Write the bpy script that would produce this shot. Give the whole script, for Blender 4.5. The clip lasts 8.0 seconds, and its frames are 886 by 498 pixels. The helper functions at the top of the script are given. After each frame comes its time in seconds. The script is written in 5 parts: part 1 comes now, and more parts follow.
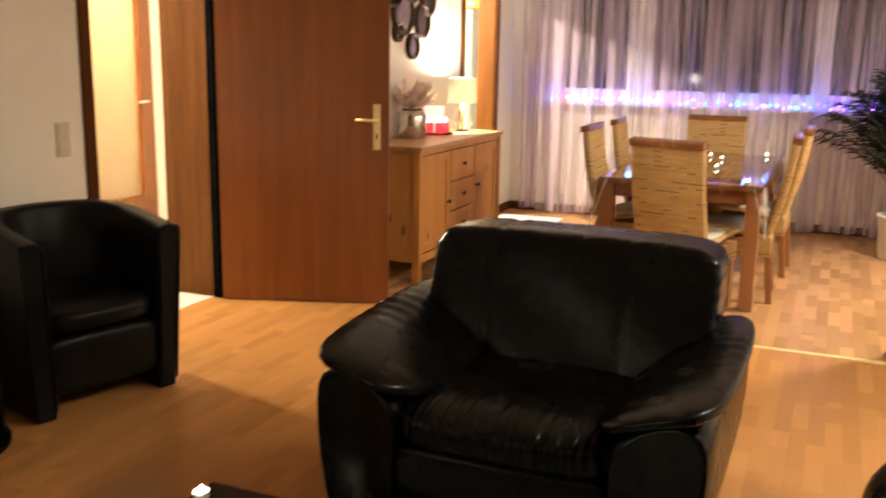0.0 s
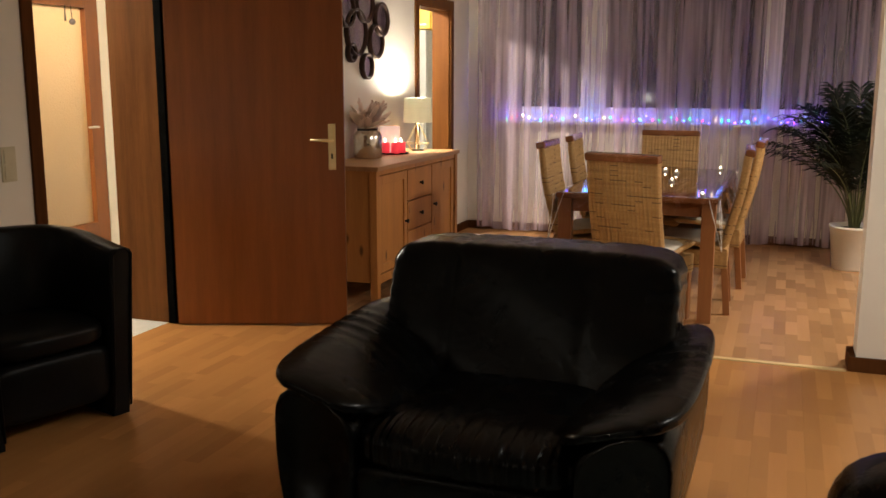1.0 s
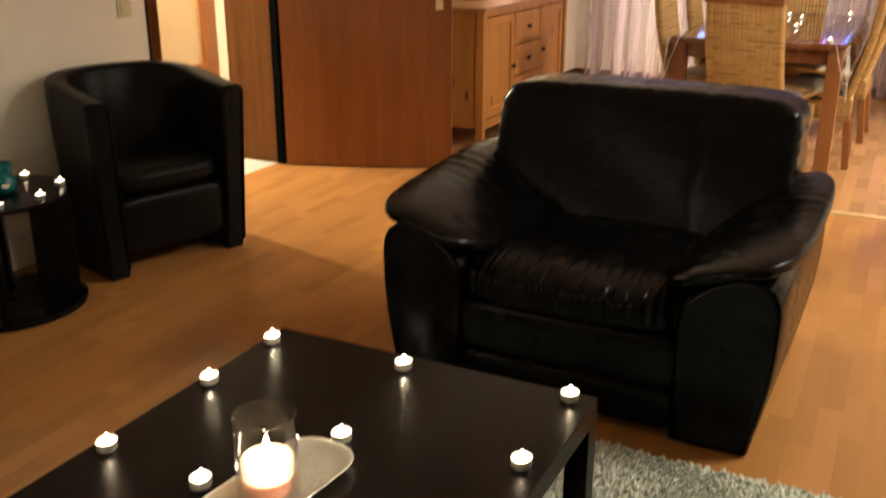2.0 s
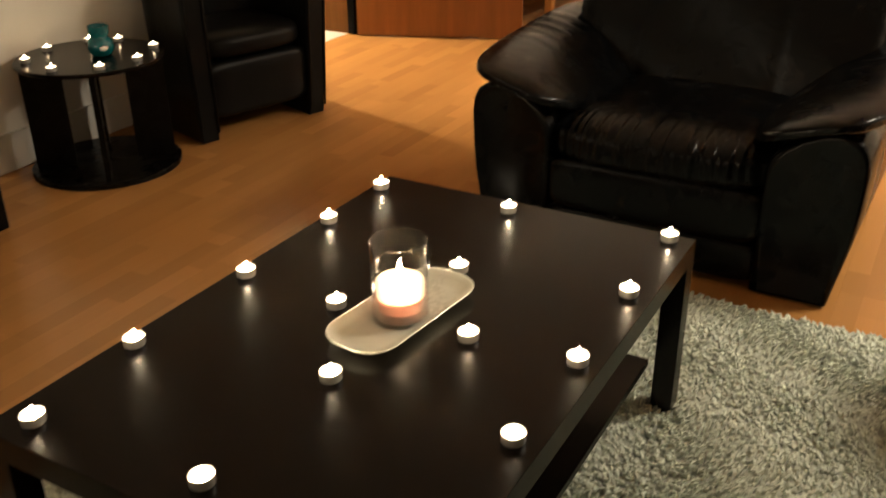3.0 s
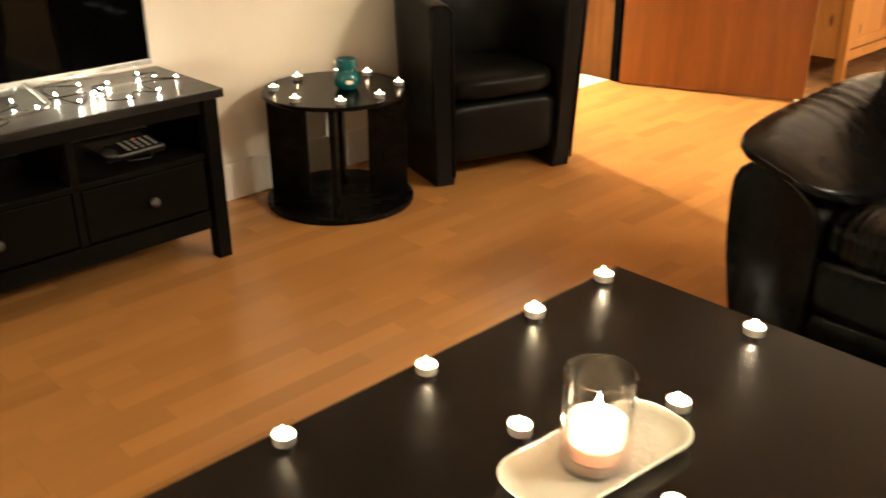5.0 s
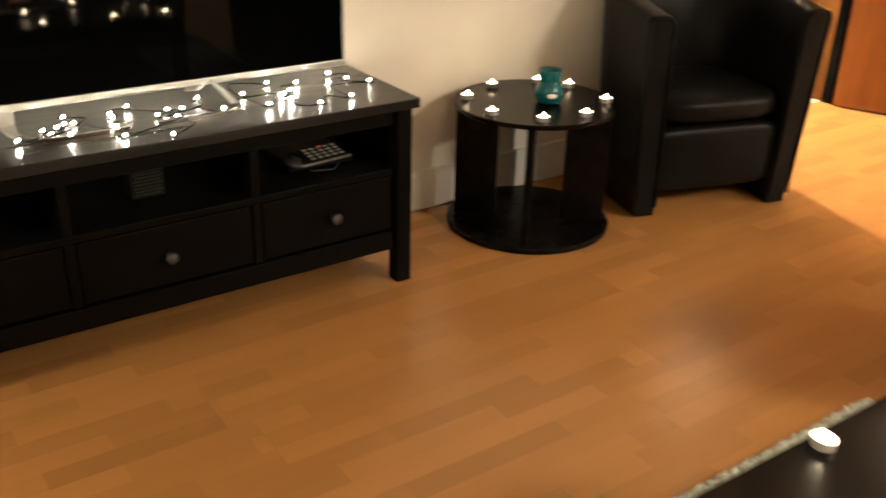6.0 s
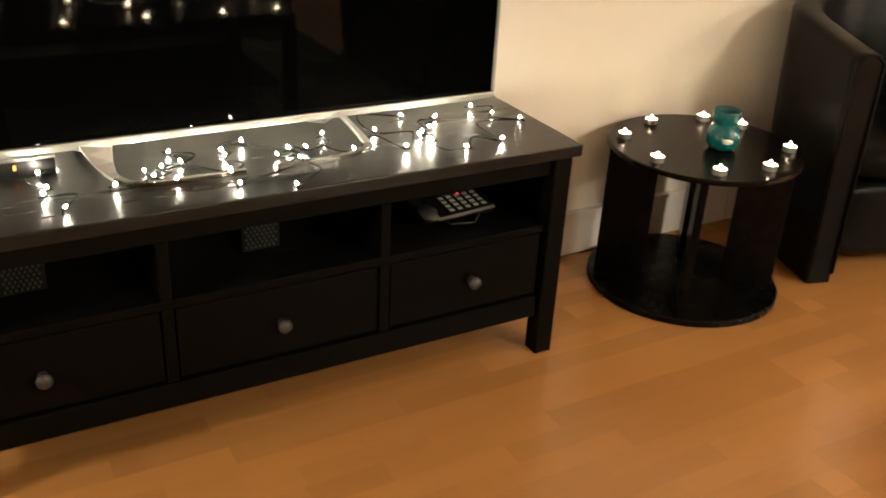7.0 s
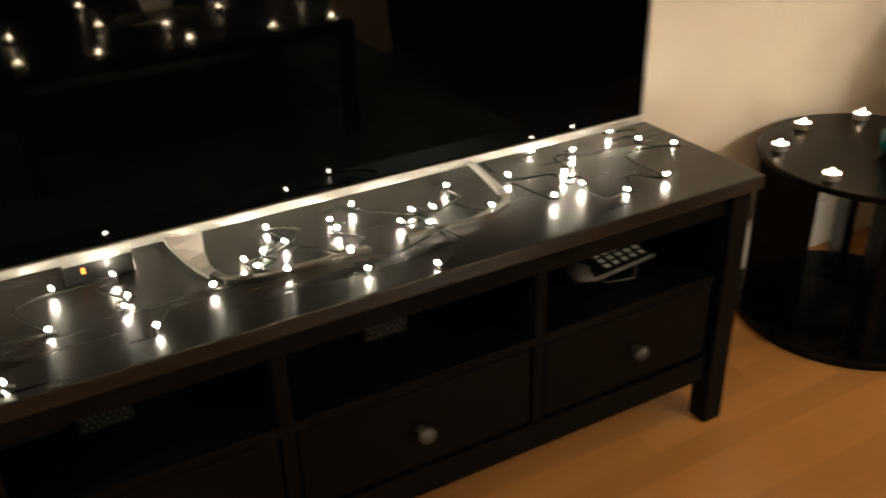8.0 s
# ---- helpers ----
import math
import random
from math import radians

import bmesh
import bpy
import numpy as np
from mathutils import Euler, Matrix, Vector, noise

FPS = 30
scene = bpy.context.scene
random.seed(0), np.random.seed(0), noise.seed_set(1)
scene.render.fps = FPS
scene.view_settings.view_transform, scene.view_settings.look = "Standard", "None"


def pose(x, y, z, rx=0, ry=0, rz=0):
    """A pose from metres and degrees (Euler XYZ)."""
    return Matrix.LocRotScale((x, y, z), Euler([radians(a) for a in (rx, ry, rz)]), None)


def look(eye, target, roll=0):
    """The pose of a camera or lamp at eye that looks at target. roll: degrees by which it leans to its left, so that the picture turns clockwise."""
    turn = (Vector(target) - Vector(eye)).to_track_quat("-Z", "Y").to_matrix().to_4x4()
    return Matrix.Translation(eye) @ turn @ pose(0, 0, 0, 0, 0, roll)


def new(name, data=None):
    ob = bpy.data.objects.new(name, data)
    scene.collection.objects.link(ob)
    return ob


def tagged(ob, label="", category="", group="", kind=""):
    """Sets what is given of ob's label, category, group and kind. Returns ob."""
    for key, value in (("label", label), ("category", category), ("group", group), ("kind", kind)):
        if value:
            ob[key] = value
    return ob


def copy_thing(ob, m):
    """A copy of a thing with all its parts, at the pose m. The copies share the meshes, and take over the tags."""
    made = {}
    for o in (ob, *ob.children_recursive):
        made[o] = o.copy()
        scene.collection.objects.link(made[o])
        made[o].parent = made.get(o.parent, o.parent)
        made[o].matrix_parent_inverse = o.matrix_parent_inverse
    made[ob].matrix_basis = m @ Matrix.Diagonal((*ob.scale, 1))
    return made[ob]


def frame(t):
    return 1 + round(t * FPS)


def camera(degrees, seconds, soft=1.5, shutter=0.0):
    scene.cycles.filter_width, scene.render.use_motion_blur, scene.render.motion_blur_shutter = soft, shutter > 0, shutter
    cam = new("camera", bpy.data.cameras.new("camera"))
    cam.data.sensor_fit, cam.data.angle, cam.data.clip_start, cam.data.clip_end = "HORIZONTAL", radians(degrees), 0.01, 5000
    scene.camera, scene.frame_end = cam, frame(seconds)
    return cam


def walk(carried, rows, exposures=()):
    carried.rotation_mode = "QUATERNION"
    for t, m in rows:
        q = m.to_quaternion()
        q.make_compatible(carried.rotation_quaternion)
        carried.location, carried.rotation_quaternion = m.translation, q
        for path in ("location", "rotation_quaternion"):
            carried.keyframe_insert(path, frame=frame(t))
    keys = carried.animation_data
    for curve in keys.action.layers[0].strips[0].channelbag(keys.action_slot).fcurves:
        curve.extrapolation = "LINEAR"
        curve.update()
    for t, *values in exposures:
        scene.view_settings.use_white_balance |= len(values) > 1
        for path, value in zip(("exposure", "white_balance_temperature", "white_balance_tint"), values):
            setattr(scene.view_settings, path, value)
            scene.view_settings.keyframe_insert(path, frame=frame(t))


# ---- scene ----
cam = camera(50.8, 8.0, shutter=0.5)

PATH = [
    (0, (0.761, 1.055, 1.458), (0.013, 2.864, 1.049), 1.0),
    (0.5, (0.773, 1.099, 1.447), (0.124, 2.958, 1.096), 0.1),
    (1, (0.758, 1.086, 1.424), (0.086, 2.935, 1.065), 0.1),
    (1.5, (0.747, 1.097, 1.428), (0.04, 2.915, 0.986), -0.5),
    (2, (0.734, 1.074, 1.374), (-0.101, 2.767, 0.713), 0.0),
    (2.2, (0.725, 1.053, 1.365), (-0.112, 2.725, 0.655), -0.0),
    (3.3, (0.663, 0.859, 1.326), (-0.232, 2.393, 0.408), -0.6),
    (3.5, (0.658, 0.862, 1.322), (-0.251, 2.387, 0.402), -0.5),
    (4, (0.66, 0.981, 1.334), (-0.398, 2.43, 0.45), -0.7),
    (4.5, (0.657, 1.125, 1.338), (-0.561, 2.499, 0.544), 1.3),
    (4.7, (0.626, 1.156, 1.326), (-0.627, 2.488, 0.515), 0.9),
    (5.8, (0.212, 1.274, 1.332), (-1.244, 2.368, 0.505), 0.2),
    (6, (0.116, 1.284, 1.333), (-1.356, 2.329, 0.472), 1.6),
    (6.5, (-0.166, 1.337, 1.336), (-1.722, 2.243, 0.466), 2.2),
    (7, (-0.383, 1.375, 1.337), (-1.923, 2.28, 0.438), 3.2),
    (7.5, (-0.665, 1.356, 1.349), (-2.162, 2.311, 0.428), 0.8),
    (8, (-0.901, 1.371, 1.314), (-2.442, 2.227, 0.369), -1.4),
]
EXPOSURES = [(0, 0.1, 6050, 10), (0.5, -1.15, 5800, 10), (1, -0.92, 5650, 10), (1.5, -0.45, 5600, 10), (2, -0.03, 6150, 10), (3.5, 0.3, 6450, 10),
             (4, 0.72, 6600, 10), (4.5, 1.2, 6700, 10), (6, 0.95, 6200, 10), (6.5, 1.08, 6200, 10), (7, 1.12, 6200, 10), (7.5, 1.0, 6200, 10), (8, 0.72, 6300, 10)]
walk(cam, [(t, look(eye, target, roll)) for t, eye, target, roll in PATH], EXPOSURES)

# ---- light ----
world = bpy.data.worlds.new("night")
scene.world = world
world.use_nodes = True
world.node_tree.nodes["Background"].inputs[0].default_value = (0.02, 0.025, 0.06, 1)
world.node_tree.nodes["Background"].inputs[1].default_value = 0.15


def lamp(name, place, watts, colour, radius):
    data = bpy.data.lights.new(name, "POINT")
    data.energy, data.color, data.shadow_soft_size = watts, colour, radius
    ob = new(name, data)
    ob.location = place
    return ob



def disc_lamp(name, place, watts, colour, size):
    """A round ceiling lamp that shines downwards."""
    data = bpy.data.lights.new(name, "AREA")
    data.shape, data.size, data.energy, data.color = "DISK", size, watts, colour
    ob = new(name, data)
    ob.location = place
    return ob


disc_lamp("dining_room_light", (2.0, 7.2, 2.2), 112, (1.0, 0.83, 0.62), 0.3)
disc_lamp("living_room_light", (2.0, 4.30, 2.42), 84, (1.0, 0.87, 0.67), 0.8)
lamp("hallway_light", (-4.1, 4.99, 2.3), 360, (1.0, 0.82, 0.58), 0.04)
lamp("corner_light", (-1.72, 0.15, 1.08), 18, (1.0, 0.86, 0.64), 0.08)
lamp("kitchen_light", (-3.2, 7.86, 2.40), 600, (1.0, 0.82, 0.58), 0.07)
lamp("back_room_light", (-5.35, 6.75, 2.25), 60, (1.0, 0.70, 0.36), 0.1)

# ---- materials ----


def mat(name, a, b, rough=0.5, metal=0.0, scale=8.0, bump=0.0, fine=120.0, stretch=(1, 1, 1), coat=0.0, rvar=0.1, spec=0.5, **more):
    """Principled surface: two tones mixed by coarse and fine noise, with fine relief."""
    m = bpy.data.materials.new(name)
    m.use_nodes = True
    t = m.node_tree
    n, link = t.nodes, t.links.new
    p = n["Principled BSDF"]
    co = n.new("ShaderNodeTexCoord")
    mp = n.new("ShaderNodeMapping")
    mp.inputs["Scale"].default_value = stretch
    link(co.outputs["Object"], mp.inputs[0])
    big, small = n.new("ShaderNodeTexNoise"), n.new("ShaderNodeTexNoise")
    big.inputs["Scale"].default_value, small.inputs["Scale"].default_value = scale, fine
    big.inputs["Detail"].default_value, small.inputs["Detail"].default_value = 5, 3
    link(mp.outputs[0], big.inputs[0]), link(mp.outputs[0], small.inputs[0])
    add = n.new("ShaderNodeMath")
    add.operation = "MULTIPLY_ADD"
    link(small.outputs[0], add.inputs[0])
    add.inputs[1].default_value = 0.35
    link(big.outputs[0], add.inputs[2])
    ramp = n.new("ShaderNodeValToRGB")
    ramp.color_ramp.elements[0].position, ramp.color_ramp.elements[1].position = 0.42, 0.95
    ramp.color_ramp.elements[0].color, ramp.color_ramp.elements[1].color = (*a, 1), (*b, 1)
    link(add.outputs[0], ramp.inputs[0])
    link(ramp.outputs[0], p.inputs["Base Color"])
    rr = n.new("ShaderNodeMapRange")
    rr.inputs[3].default_value, rr.inputs[4].default_value = max(rough - rvar, 0.02), min(rough + rvar, 1)
    link(add.outputs[0], rr.inputs[0])
    link(rr.outputs[0], p.inputs["Roughness"])
    p.inputs["Metallic"].default_value, p.inputs["Coat Weight"].default_value = metal, coat
    p.inputs["Specular IOR Level"].default_value = spec
    for key, value in more.items():
        p.inputs[key.replace("_", " ")].default_value = value
    if bump:
        bp = n.new("ShaderNodeBump")
        bp.inputs["Strength"].default_value, bp.inputs["Distance"].default_value = bump, 0.003
        link(small.outputs[0], bp.inputs["Height"])
        link(bp.outputs[0], p.inputs["Normal"])
    return m


def glow(name, colour, strength):
    m = bpy.data.materials.new(name)
    m.use_nodes = True
    p = m.node_tree.nodes["Principled BSDF"]
    p.inputs["Base Color"].default_value = (*[min(c, 1) for c in colour], 1)
    p.inputs["Emission Color"].default_value, p.inputs["Emission Strength"].default_value = (*colour, 1), strength
    return m


def wood_mat(name, dark, light, rough=0.35, axis=2, scale=14.0, coat=0.0, bump=0.08, vary=0.0, rvar=0.1):
    """Grain drawn out along one axis, with per-object tone."""
    s = [1.0, 1.0, 1.0]
    s[axis] = 0.07
    m = mat(name, dark, light, rough, 0, scale, bump, scale * 9, s, coat, rvar)
    if vary:
        t = m.node_tree
        p, info, hsv = t.nodes["Principled BSDF"], t.nodes.new("ShaderNodeObjectInfo"), t.nodes.new("ShaderNodeHueSaturation")
        r = t.nodes.new("ShaderNodeMapRange")
        r.inputs[3].default_value, r.inputs[4].default_value = 1 - vary, 1 + vary
        t.links.new(info.outputs["Random"], r.inputs[0]), t.links.new(r.outputs[0], hsv.inputs["Value"])
        t.links.new(p.inputs["Base Color"].links[0].from_socket, hsv.inputs["Color"]), t.links.new(hsv.outputs[0], p.inputs["Base Color"])
    return m


def floor_mat(name, dark, light, strip, length, spread):
    """Three-strip laminate: every strip has a tone of its own, with long grain."""
    m = wood_mat(name, dark, light, 0.27, 1, 16.0, 0.0, 0.002, 0.05, 0.004)
    t = m.node_tree
    n, link, p = t.nodes, t.links.new, t.nodes["Principled BSDF"]
    co, sep = n.new("ShaderNodeTexCoord"), n.new("ShaderNodeSeparateXYZ")
    info = n.new("ShaderNodeObjectInfo")
    link(co.outputs["Object"], sep.inputs[0])

    def op(kind, a, b=None, c=None):
        o = n.new("ShaderNodeMath")
        o.operation = kind
        for k, v in enumerate((a, b, c)):
            if v is None:
                continue
            if isinstance(v, (int, float)):
                o.inputs[k].default_value = v
            else:
                link(v, o.inputs[k])
        return o.outputs[0]

    col = op("FLOOR", op("DIVIDE", sep.outputs[0], strip))
    shift = op("MULTIPLY", op("FRACT", op("MULTIPLY_ADD", col, 0.37, info.outputs["Random"])), length)
    row = op("FLOOR", op("DIVIDE", op("ADD", sep.outputs[1], shift), length))
    comb, white = n.new("ShaderNodeCombineXYZ"), n.new("ShaderNodeTexWhiteNoise")
    link(col, comb.inputs[0]), link(row, comb.inputs[1]), link(info.outputs["Random"], comb.inputs[2])
    link(comb.outputs[0], white.inputs[0])
    r, hsv = n.new("ShaderNodeMapRange"), n.new("ShaderNodeHueSaturation")
    r.inputs[3].default_value, r.inputs[4].default_value = 1 - spread, 1 + spread * 0.8
    link(white.outputs[0], r.inputs[0]), link(r.outputs[0], hsv.inputs["Value"])
    link(p.inputs["Base Color"].links[0].from_socket, hsv.inputs["Color"]), link(hsv.outputs[0], p.inputs["Base Color"])
    return m


PLASTER = mat("wall_paint", (0.74, 0.70, 0.61), (0.80, 0.76, 0.68), 0.85, 0, 3, 0.25, 260)
CEIL = mat("ceiling_paint", (0.74, 0.72, 0.67), (0.80, 0.78, 0.74), 0.9, 0, 3, 0.2, 200)
WHITE = mat("white_lacquer", (0.72, 0.69, 0.62), (0.8, 0.78, 0.72), 0.4, 0, 4, 0.05)
DOORWOOD = wood_mat("sapele_veneer", (0.150, 0.045, 0.0080), (0.226, 0.074, 0.0140), 0.34, 2, 15)
DARKWOOD = wood_mat("dark_casing", (0.060, 0.022, 0.0065), (0.105, 0.042, 0.0125), 0.6, 2, 20)
DARKWOOD.node_tree.nodes["Principled BSDF"].inputs["IOR"].default_value = 1.08
DOORWOOD.node_tree.nodes["Principled BSDF"].inputs["Specular IOR Level"].default_value = 0.38
FRAMEWOOD = wood_mat("kitchen_frame_wood", (0.095, 0.032, 0.0045), (0.160, 0.058, 0.0085), 0.5, 2, 15)
FRAMEWOOD.node_tree.nodes["Principled BSDF"].inputs["Specular IOR Level"].default_value = 0.12
PINE = wood_mat("stained_pine", (0.35, 0.138, 0.028), (0.55, 0.25, 0.056), 0.5, 2, 12, 0, 0.1)


def knots(m):
    """Sparse dark knots and resin streaks, drawn out along the grain."""
    t = m.node_tree
    n, link, p = t.nodes, t.links.new, t.nodes["Principled BSDF"]
    co, mp, v, r, mx = n.new("ShaderNodeTexCoord"), n.new("ShaderNodeMapping"), n.new("ShaderNodeTexVoronoi"), n.new("ShaderNodeMapRange"), n.new("ShaderNodeMix")
    mp.inputs["Scale"].default_value, mp.inputs["Location"].default_value = (9, 9, 3.4), (0.3, 0.1, 0.2)
    v.inputs["Scale"].default_value, v.inputs["Randomness"].default_value = 1.0, 1.0
    r.inputs[1].default_value, r.inputs[2].default_value, r.inputs[3].default_value, r.inputs[4].default_value = 0.07, 0.16, 0.8, 0.0
    mx.data_type = "RGBA"
    link(co.outputs["Object"], mp.inputs[0]), link(mp.outputs[0], v.inputs[0]), link(v.outputs["Distance"], r.inputs[0]), link(r.outputs[0], mx.inputs["Factor"])
    link(p.inputs["Base Color"].links[0].from_socket, mx.inputs["A"])
    mx.inputs["B"].default_value = (0.05, 0.018, 0.006, 1)
    link(mx.outputs["Result"], p.inputs["Base Color"])


knots(PINE)
PINETOP = wood_mat("stained_pine_top", (0.30, 0.14, 0.05), (0.46, 0.25, 0.10), 0.4, 1, 12)
LAMINATE = floor_mat("beech_laminate", (0.435, 0.205, 0.060), (0.47, 0.226, 0.068), 0.065, 0.43, 0.12)
PARQUET = floor_mat("oak_parquet", (0.44, 0.24, 0.10), (0.48, 0.265, 0.112), 0.065, 0.30, 0.24)
BLACKBROWN = mat("black_brown_foil", (0.0036, 0.0023, 0.0016), (0.0046, 0.0029, 0.0020), 0.24, 0, 20, 0, 200, spec=0.12, rvar=0.008)
BLACKSTAIN = wood_mat("black_stained_pine", (0.0024, 0.0020, 0.0016), (0.0046, 0.0039, 0.0032), 0.40, 1, 25, 0.0, 0.12)
BLACKSTAIN.node_tree.nodes["Principled BSDF"].inputs["Specular IOR Level"].default_value = 0.05
BLACKTOP = wood_mat("black_stained_top", (0.0036, 0.0032, 0.0026), (0.0066, 0.0058, 0.0050), 0.27, 1, 25, 0.0, 0.06)
BLACKTOP.node_tree.nodes["Principled BSDF"].inputs["Specular IOR Level"].default_value = 0.46
LEATHER = mat("black_leather", (0.0013, 0.0013, 0.0013), (0.0027, 0.0027, 0.0027), 0.22, 0, 9, 0.10, 330, spec=0.14)
TUBHIDE = mat("black_faux_leather", (0.0035, 0.0034, 0.0032), (0.006, 0.0058, 0.0054), 0.33, 0, 9, 0.12, 380, spec=0.10)


def wrinkled(m, scale, depth):
    """Soft folds on top of the fine grain of a hide."""
    t = m.node_tree
    n, link, p = t.nodes, t.links.new, t.nodes["Principled BSDF"]
    co, noi, b = n.new("ShaderNodeTexCoord"), n.new("ShaderNodeTexNoise"), n.new("ShaderNodeBump")
    noi.inputs["Scale"].default_value, noi.inputs["Detail"].default_value, noi.inputs["Distortion"].default_value = scale, 3, 1.2
    b.inputs["Strength"].default_value, b.inputs["Distance"].default_value = 0.6, depth
    link(co.outputs["Object"], noi.inputs[0]), link(noi.outputs[0], b.inputs["Height"]), link(p.inputs["Normal"].links[0].from_socket, b.inputs["Normal"])
    link(b.outputs[0], p.inputs["Normal"])


wrinkled(LEATHER, 11, 0.003)
wrinkled(TUBHIDE, 9, 0.003)
STEEL = mat("brushed_steel", (0.55, 0.54, 0.52), (0.66, 0.65, 0.62), 0.3, 1.0, 20)
BRASS = mat("brass", (0.66, 0.53, 0.27), (0.78, 0.64, 0.36), 0.34, 0.75, 20)
SILVER = mat("silver_plastic", (0.34, 0.34, 0.33), (0.42, 0.42, 0.40), 0.32, 0.8, 20)
BLACKPLASTIC = mat("black_plastic", (0.004, 0.004, 0.004), (0.007, 0.007, 0.007), 0.35, 0, 20, spec=0.2)
RUBBER = mat("black_rubber", (0.012, 0.012, 0.012), (0.02, 0.02, 0.02), 0.6, 0, 20)
SCREEN = mat("dark_screen", (0.0008, 0.0008, 0.0008), (0.0012, 0.0012, 0.0012), 0.035, 0, 5, rvar=0.005, spec=0.075)
TILE = mat("white_floor_tile", (0.62, 0.60, 0.55), (0.72, 0.70, 0.65), 0.2, 0, 6)
GROUT = mat("grey_grout", (0.35, 0.34, 0.32), (0.42, 0.41, 0.39), 0.9, 0, 30)


def thin_glass(name, tint, gloss, rough):
    """A thin clear sheet: see-through, with a mirror-like gleam that grows at grazing angles."""
    m = bpy.data.materials.new(name)
    m.use_nodes = True
    t = m.node_tree
    t.nodes.remove(t.nodes["Principled BSDF"])
    a, g, mx, fr, mul = t.nodes.new("ShaderNodeBsdfTransparent"), t.nodes.new("ShaderNodeBsdfGlossy"), t.nodes.new("ShaderNodeMixShader"), t.nodes.new("ShaderNodeLayerWeight"), t.nodes.new("ShaderNodeMath")
    a.inputs[0].default_value, g.inputs["Roughness"].default_value = (*tint, 1), rough
    mul.operation, mul.inputs[1].default_value = "POWER", gloss
    mul.use_clamp = True
    t.links.new(fr.outputs["Facing"], mul.inputs[0]), t.links.new(mul.outputs[0], mx.inputs[0])
    t.links.new(a.outputs[0], mx.inputs[1]), t.links.new(g.outputs[0], mx.inputs[2]), t.links.new(mx.outputs[0], t.nodes["Material Output"].inputs[0])
    return m


CLEAR = thin_glass("clear_glass", (0.97, 0.96, 0.95), 3.0, 0.02)


def frost_mat():
    m = bpy.data.materials.new("structured_glass")
    m.use_nodes = True
    t = m.node_tree
    n, link = t.nodes, t.links.new
    n.remove(n["Principled BSDF"])
    tr, gl, mx = n.new("ShaderNodeBsdfTranslucent"), n.new("ShaderNodeBsdfGlossy"), n.new("ShaderNodeMixShader")
    v, b, c = n.new("ShaderNodeTexVoronoi"), n.new("ShaderNodeBump"), n.new("ShaderNodeTexCoord")
    v.inputs["Scale"].default_value, b.inputs["Strength"].default_value, b.inputs["Distance"].default_value = 70, 0.5, 0.004
    link(c.outputs["Object"], v.inputs[0]), link(v.outputs[0], b.inputs["Height"]), link(b.outputs[0], gl.inputs["Normal"]), link(b.outputs[0], tr.inputs["Normal"])
    tr.inputs[0].default_value, gl.inputs["Roughness"].default_value, mx.inputs[0].default_value = (0.90, 0.74, 0.52, 1), 0.22, 0.14
    link(tr.outputs[0], mx.inputs[1]), link(gl.outputs[0], mx.inputs[2]), link(mx.outputs[0], n["Material Output"].inputs[0])
    return m


FROST = frost_mat()
NIGHT = mat("night_pane", (0.004, 0.004, 0.006), (0.006, 0.006, 0.009), 0.05, 0, 2, rvar=0.01)
ALU = mat("tealight_cup", (0.46, 0.45, 0.43), (0.56, 0.55, 0.53), 0.36, 0.85, 30)
BLACKMATTE = mat("black_lacquer", (0.0035, 0.003, 0.0026), (0.0045, 0.0038, 0.003), 0.24, 0, 20, 0.02, 200, spec=0.09)
FLAME = glow("candle_flame", (1.0, 0.74, 0.44), 60)
SMALLFLAME = glow("small_candle_flame", (1.0, 0.74, 0.44), 32)
BRIGHTFLAME = glow("tall_candle_flame", (1.0, 0.76, 0.47), 720)
CHROME = mat("polished_chrome", (0.30, 0.29, 0.27), (0.38, 0.37, 0.34), 0.16, 1.0, 20, rvar=0.03)
SEAL = mat("black_seal", (0.0015, 0.0015, 0.0015), (0.003, 0.003, 0.003), 0.8, 0, 30, IOR=1.06)
# Emission on the wax stands in for the flame's light inside it.
MELT = glow("wax_pool_painted_glow", (1.0, 0.80, 0.52), 9.0)
DULL = mat("dull_zinc", (0.06, 0.058, 0.053), (0.10, 0.097, 0.088), 0.5, 0.6, 30)

# ---- mesh helpers ----


def bm_box(x0, x1, y0, y1, z0, z1, bevel=0.0, segs=2, bm=None):
    bm = bm or bmesh.new()
    made = bmesh.ops.create_cube(bm, size=1)["verts"]
    for v in made:
        v.co = Vector(((x0 + x1) / 2 + v.co.x * (x1 - x0), (y0 + y1) / 2 + v.co.y * (y1 - y0), (z0 + z1) / 2 + v.co.z * (z1 - z0)))
    if bevel:
        edges = list({e for v in made for e in v.link_edges})
        bmesh.ops.bevel(bm, geom=edges, offset=bevel, segments=segs, affect="EDGES", profile=0.6)
    return bm


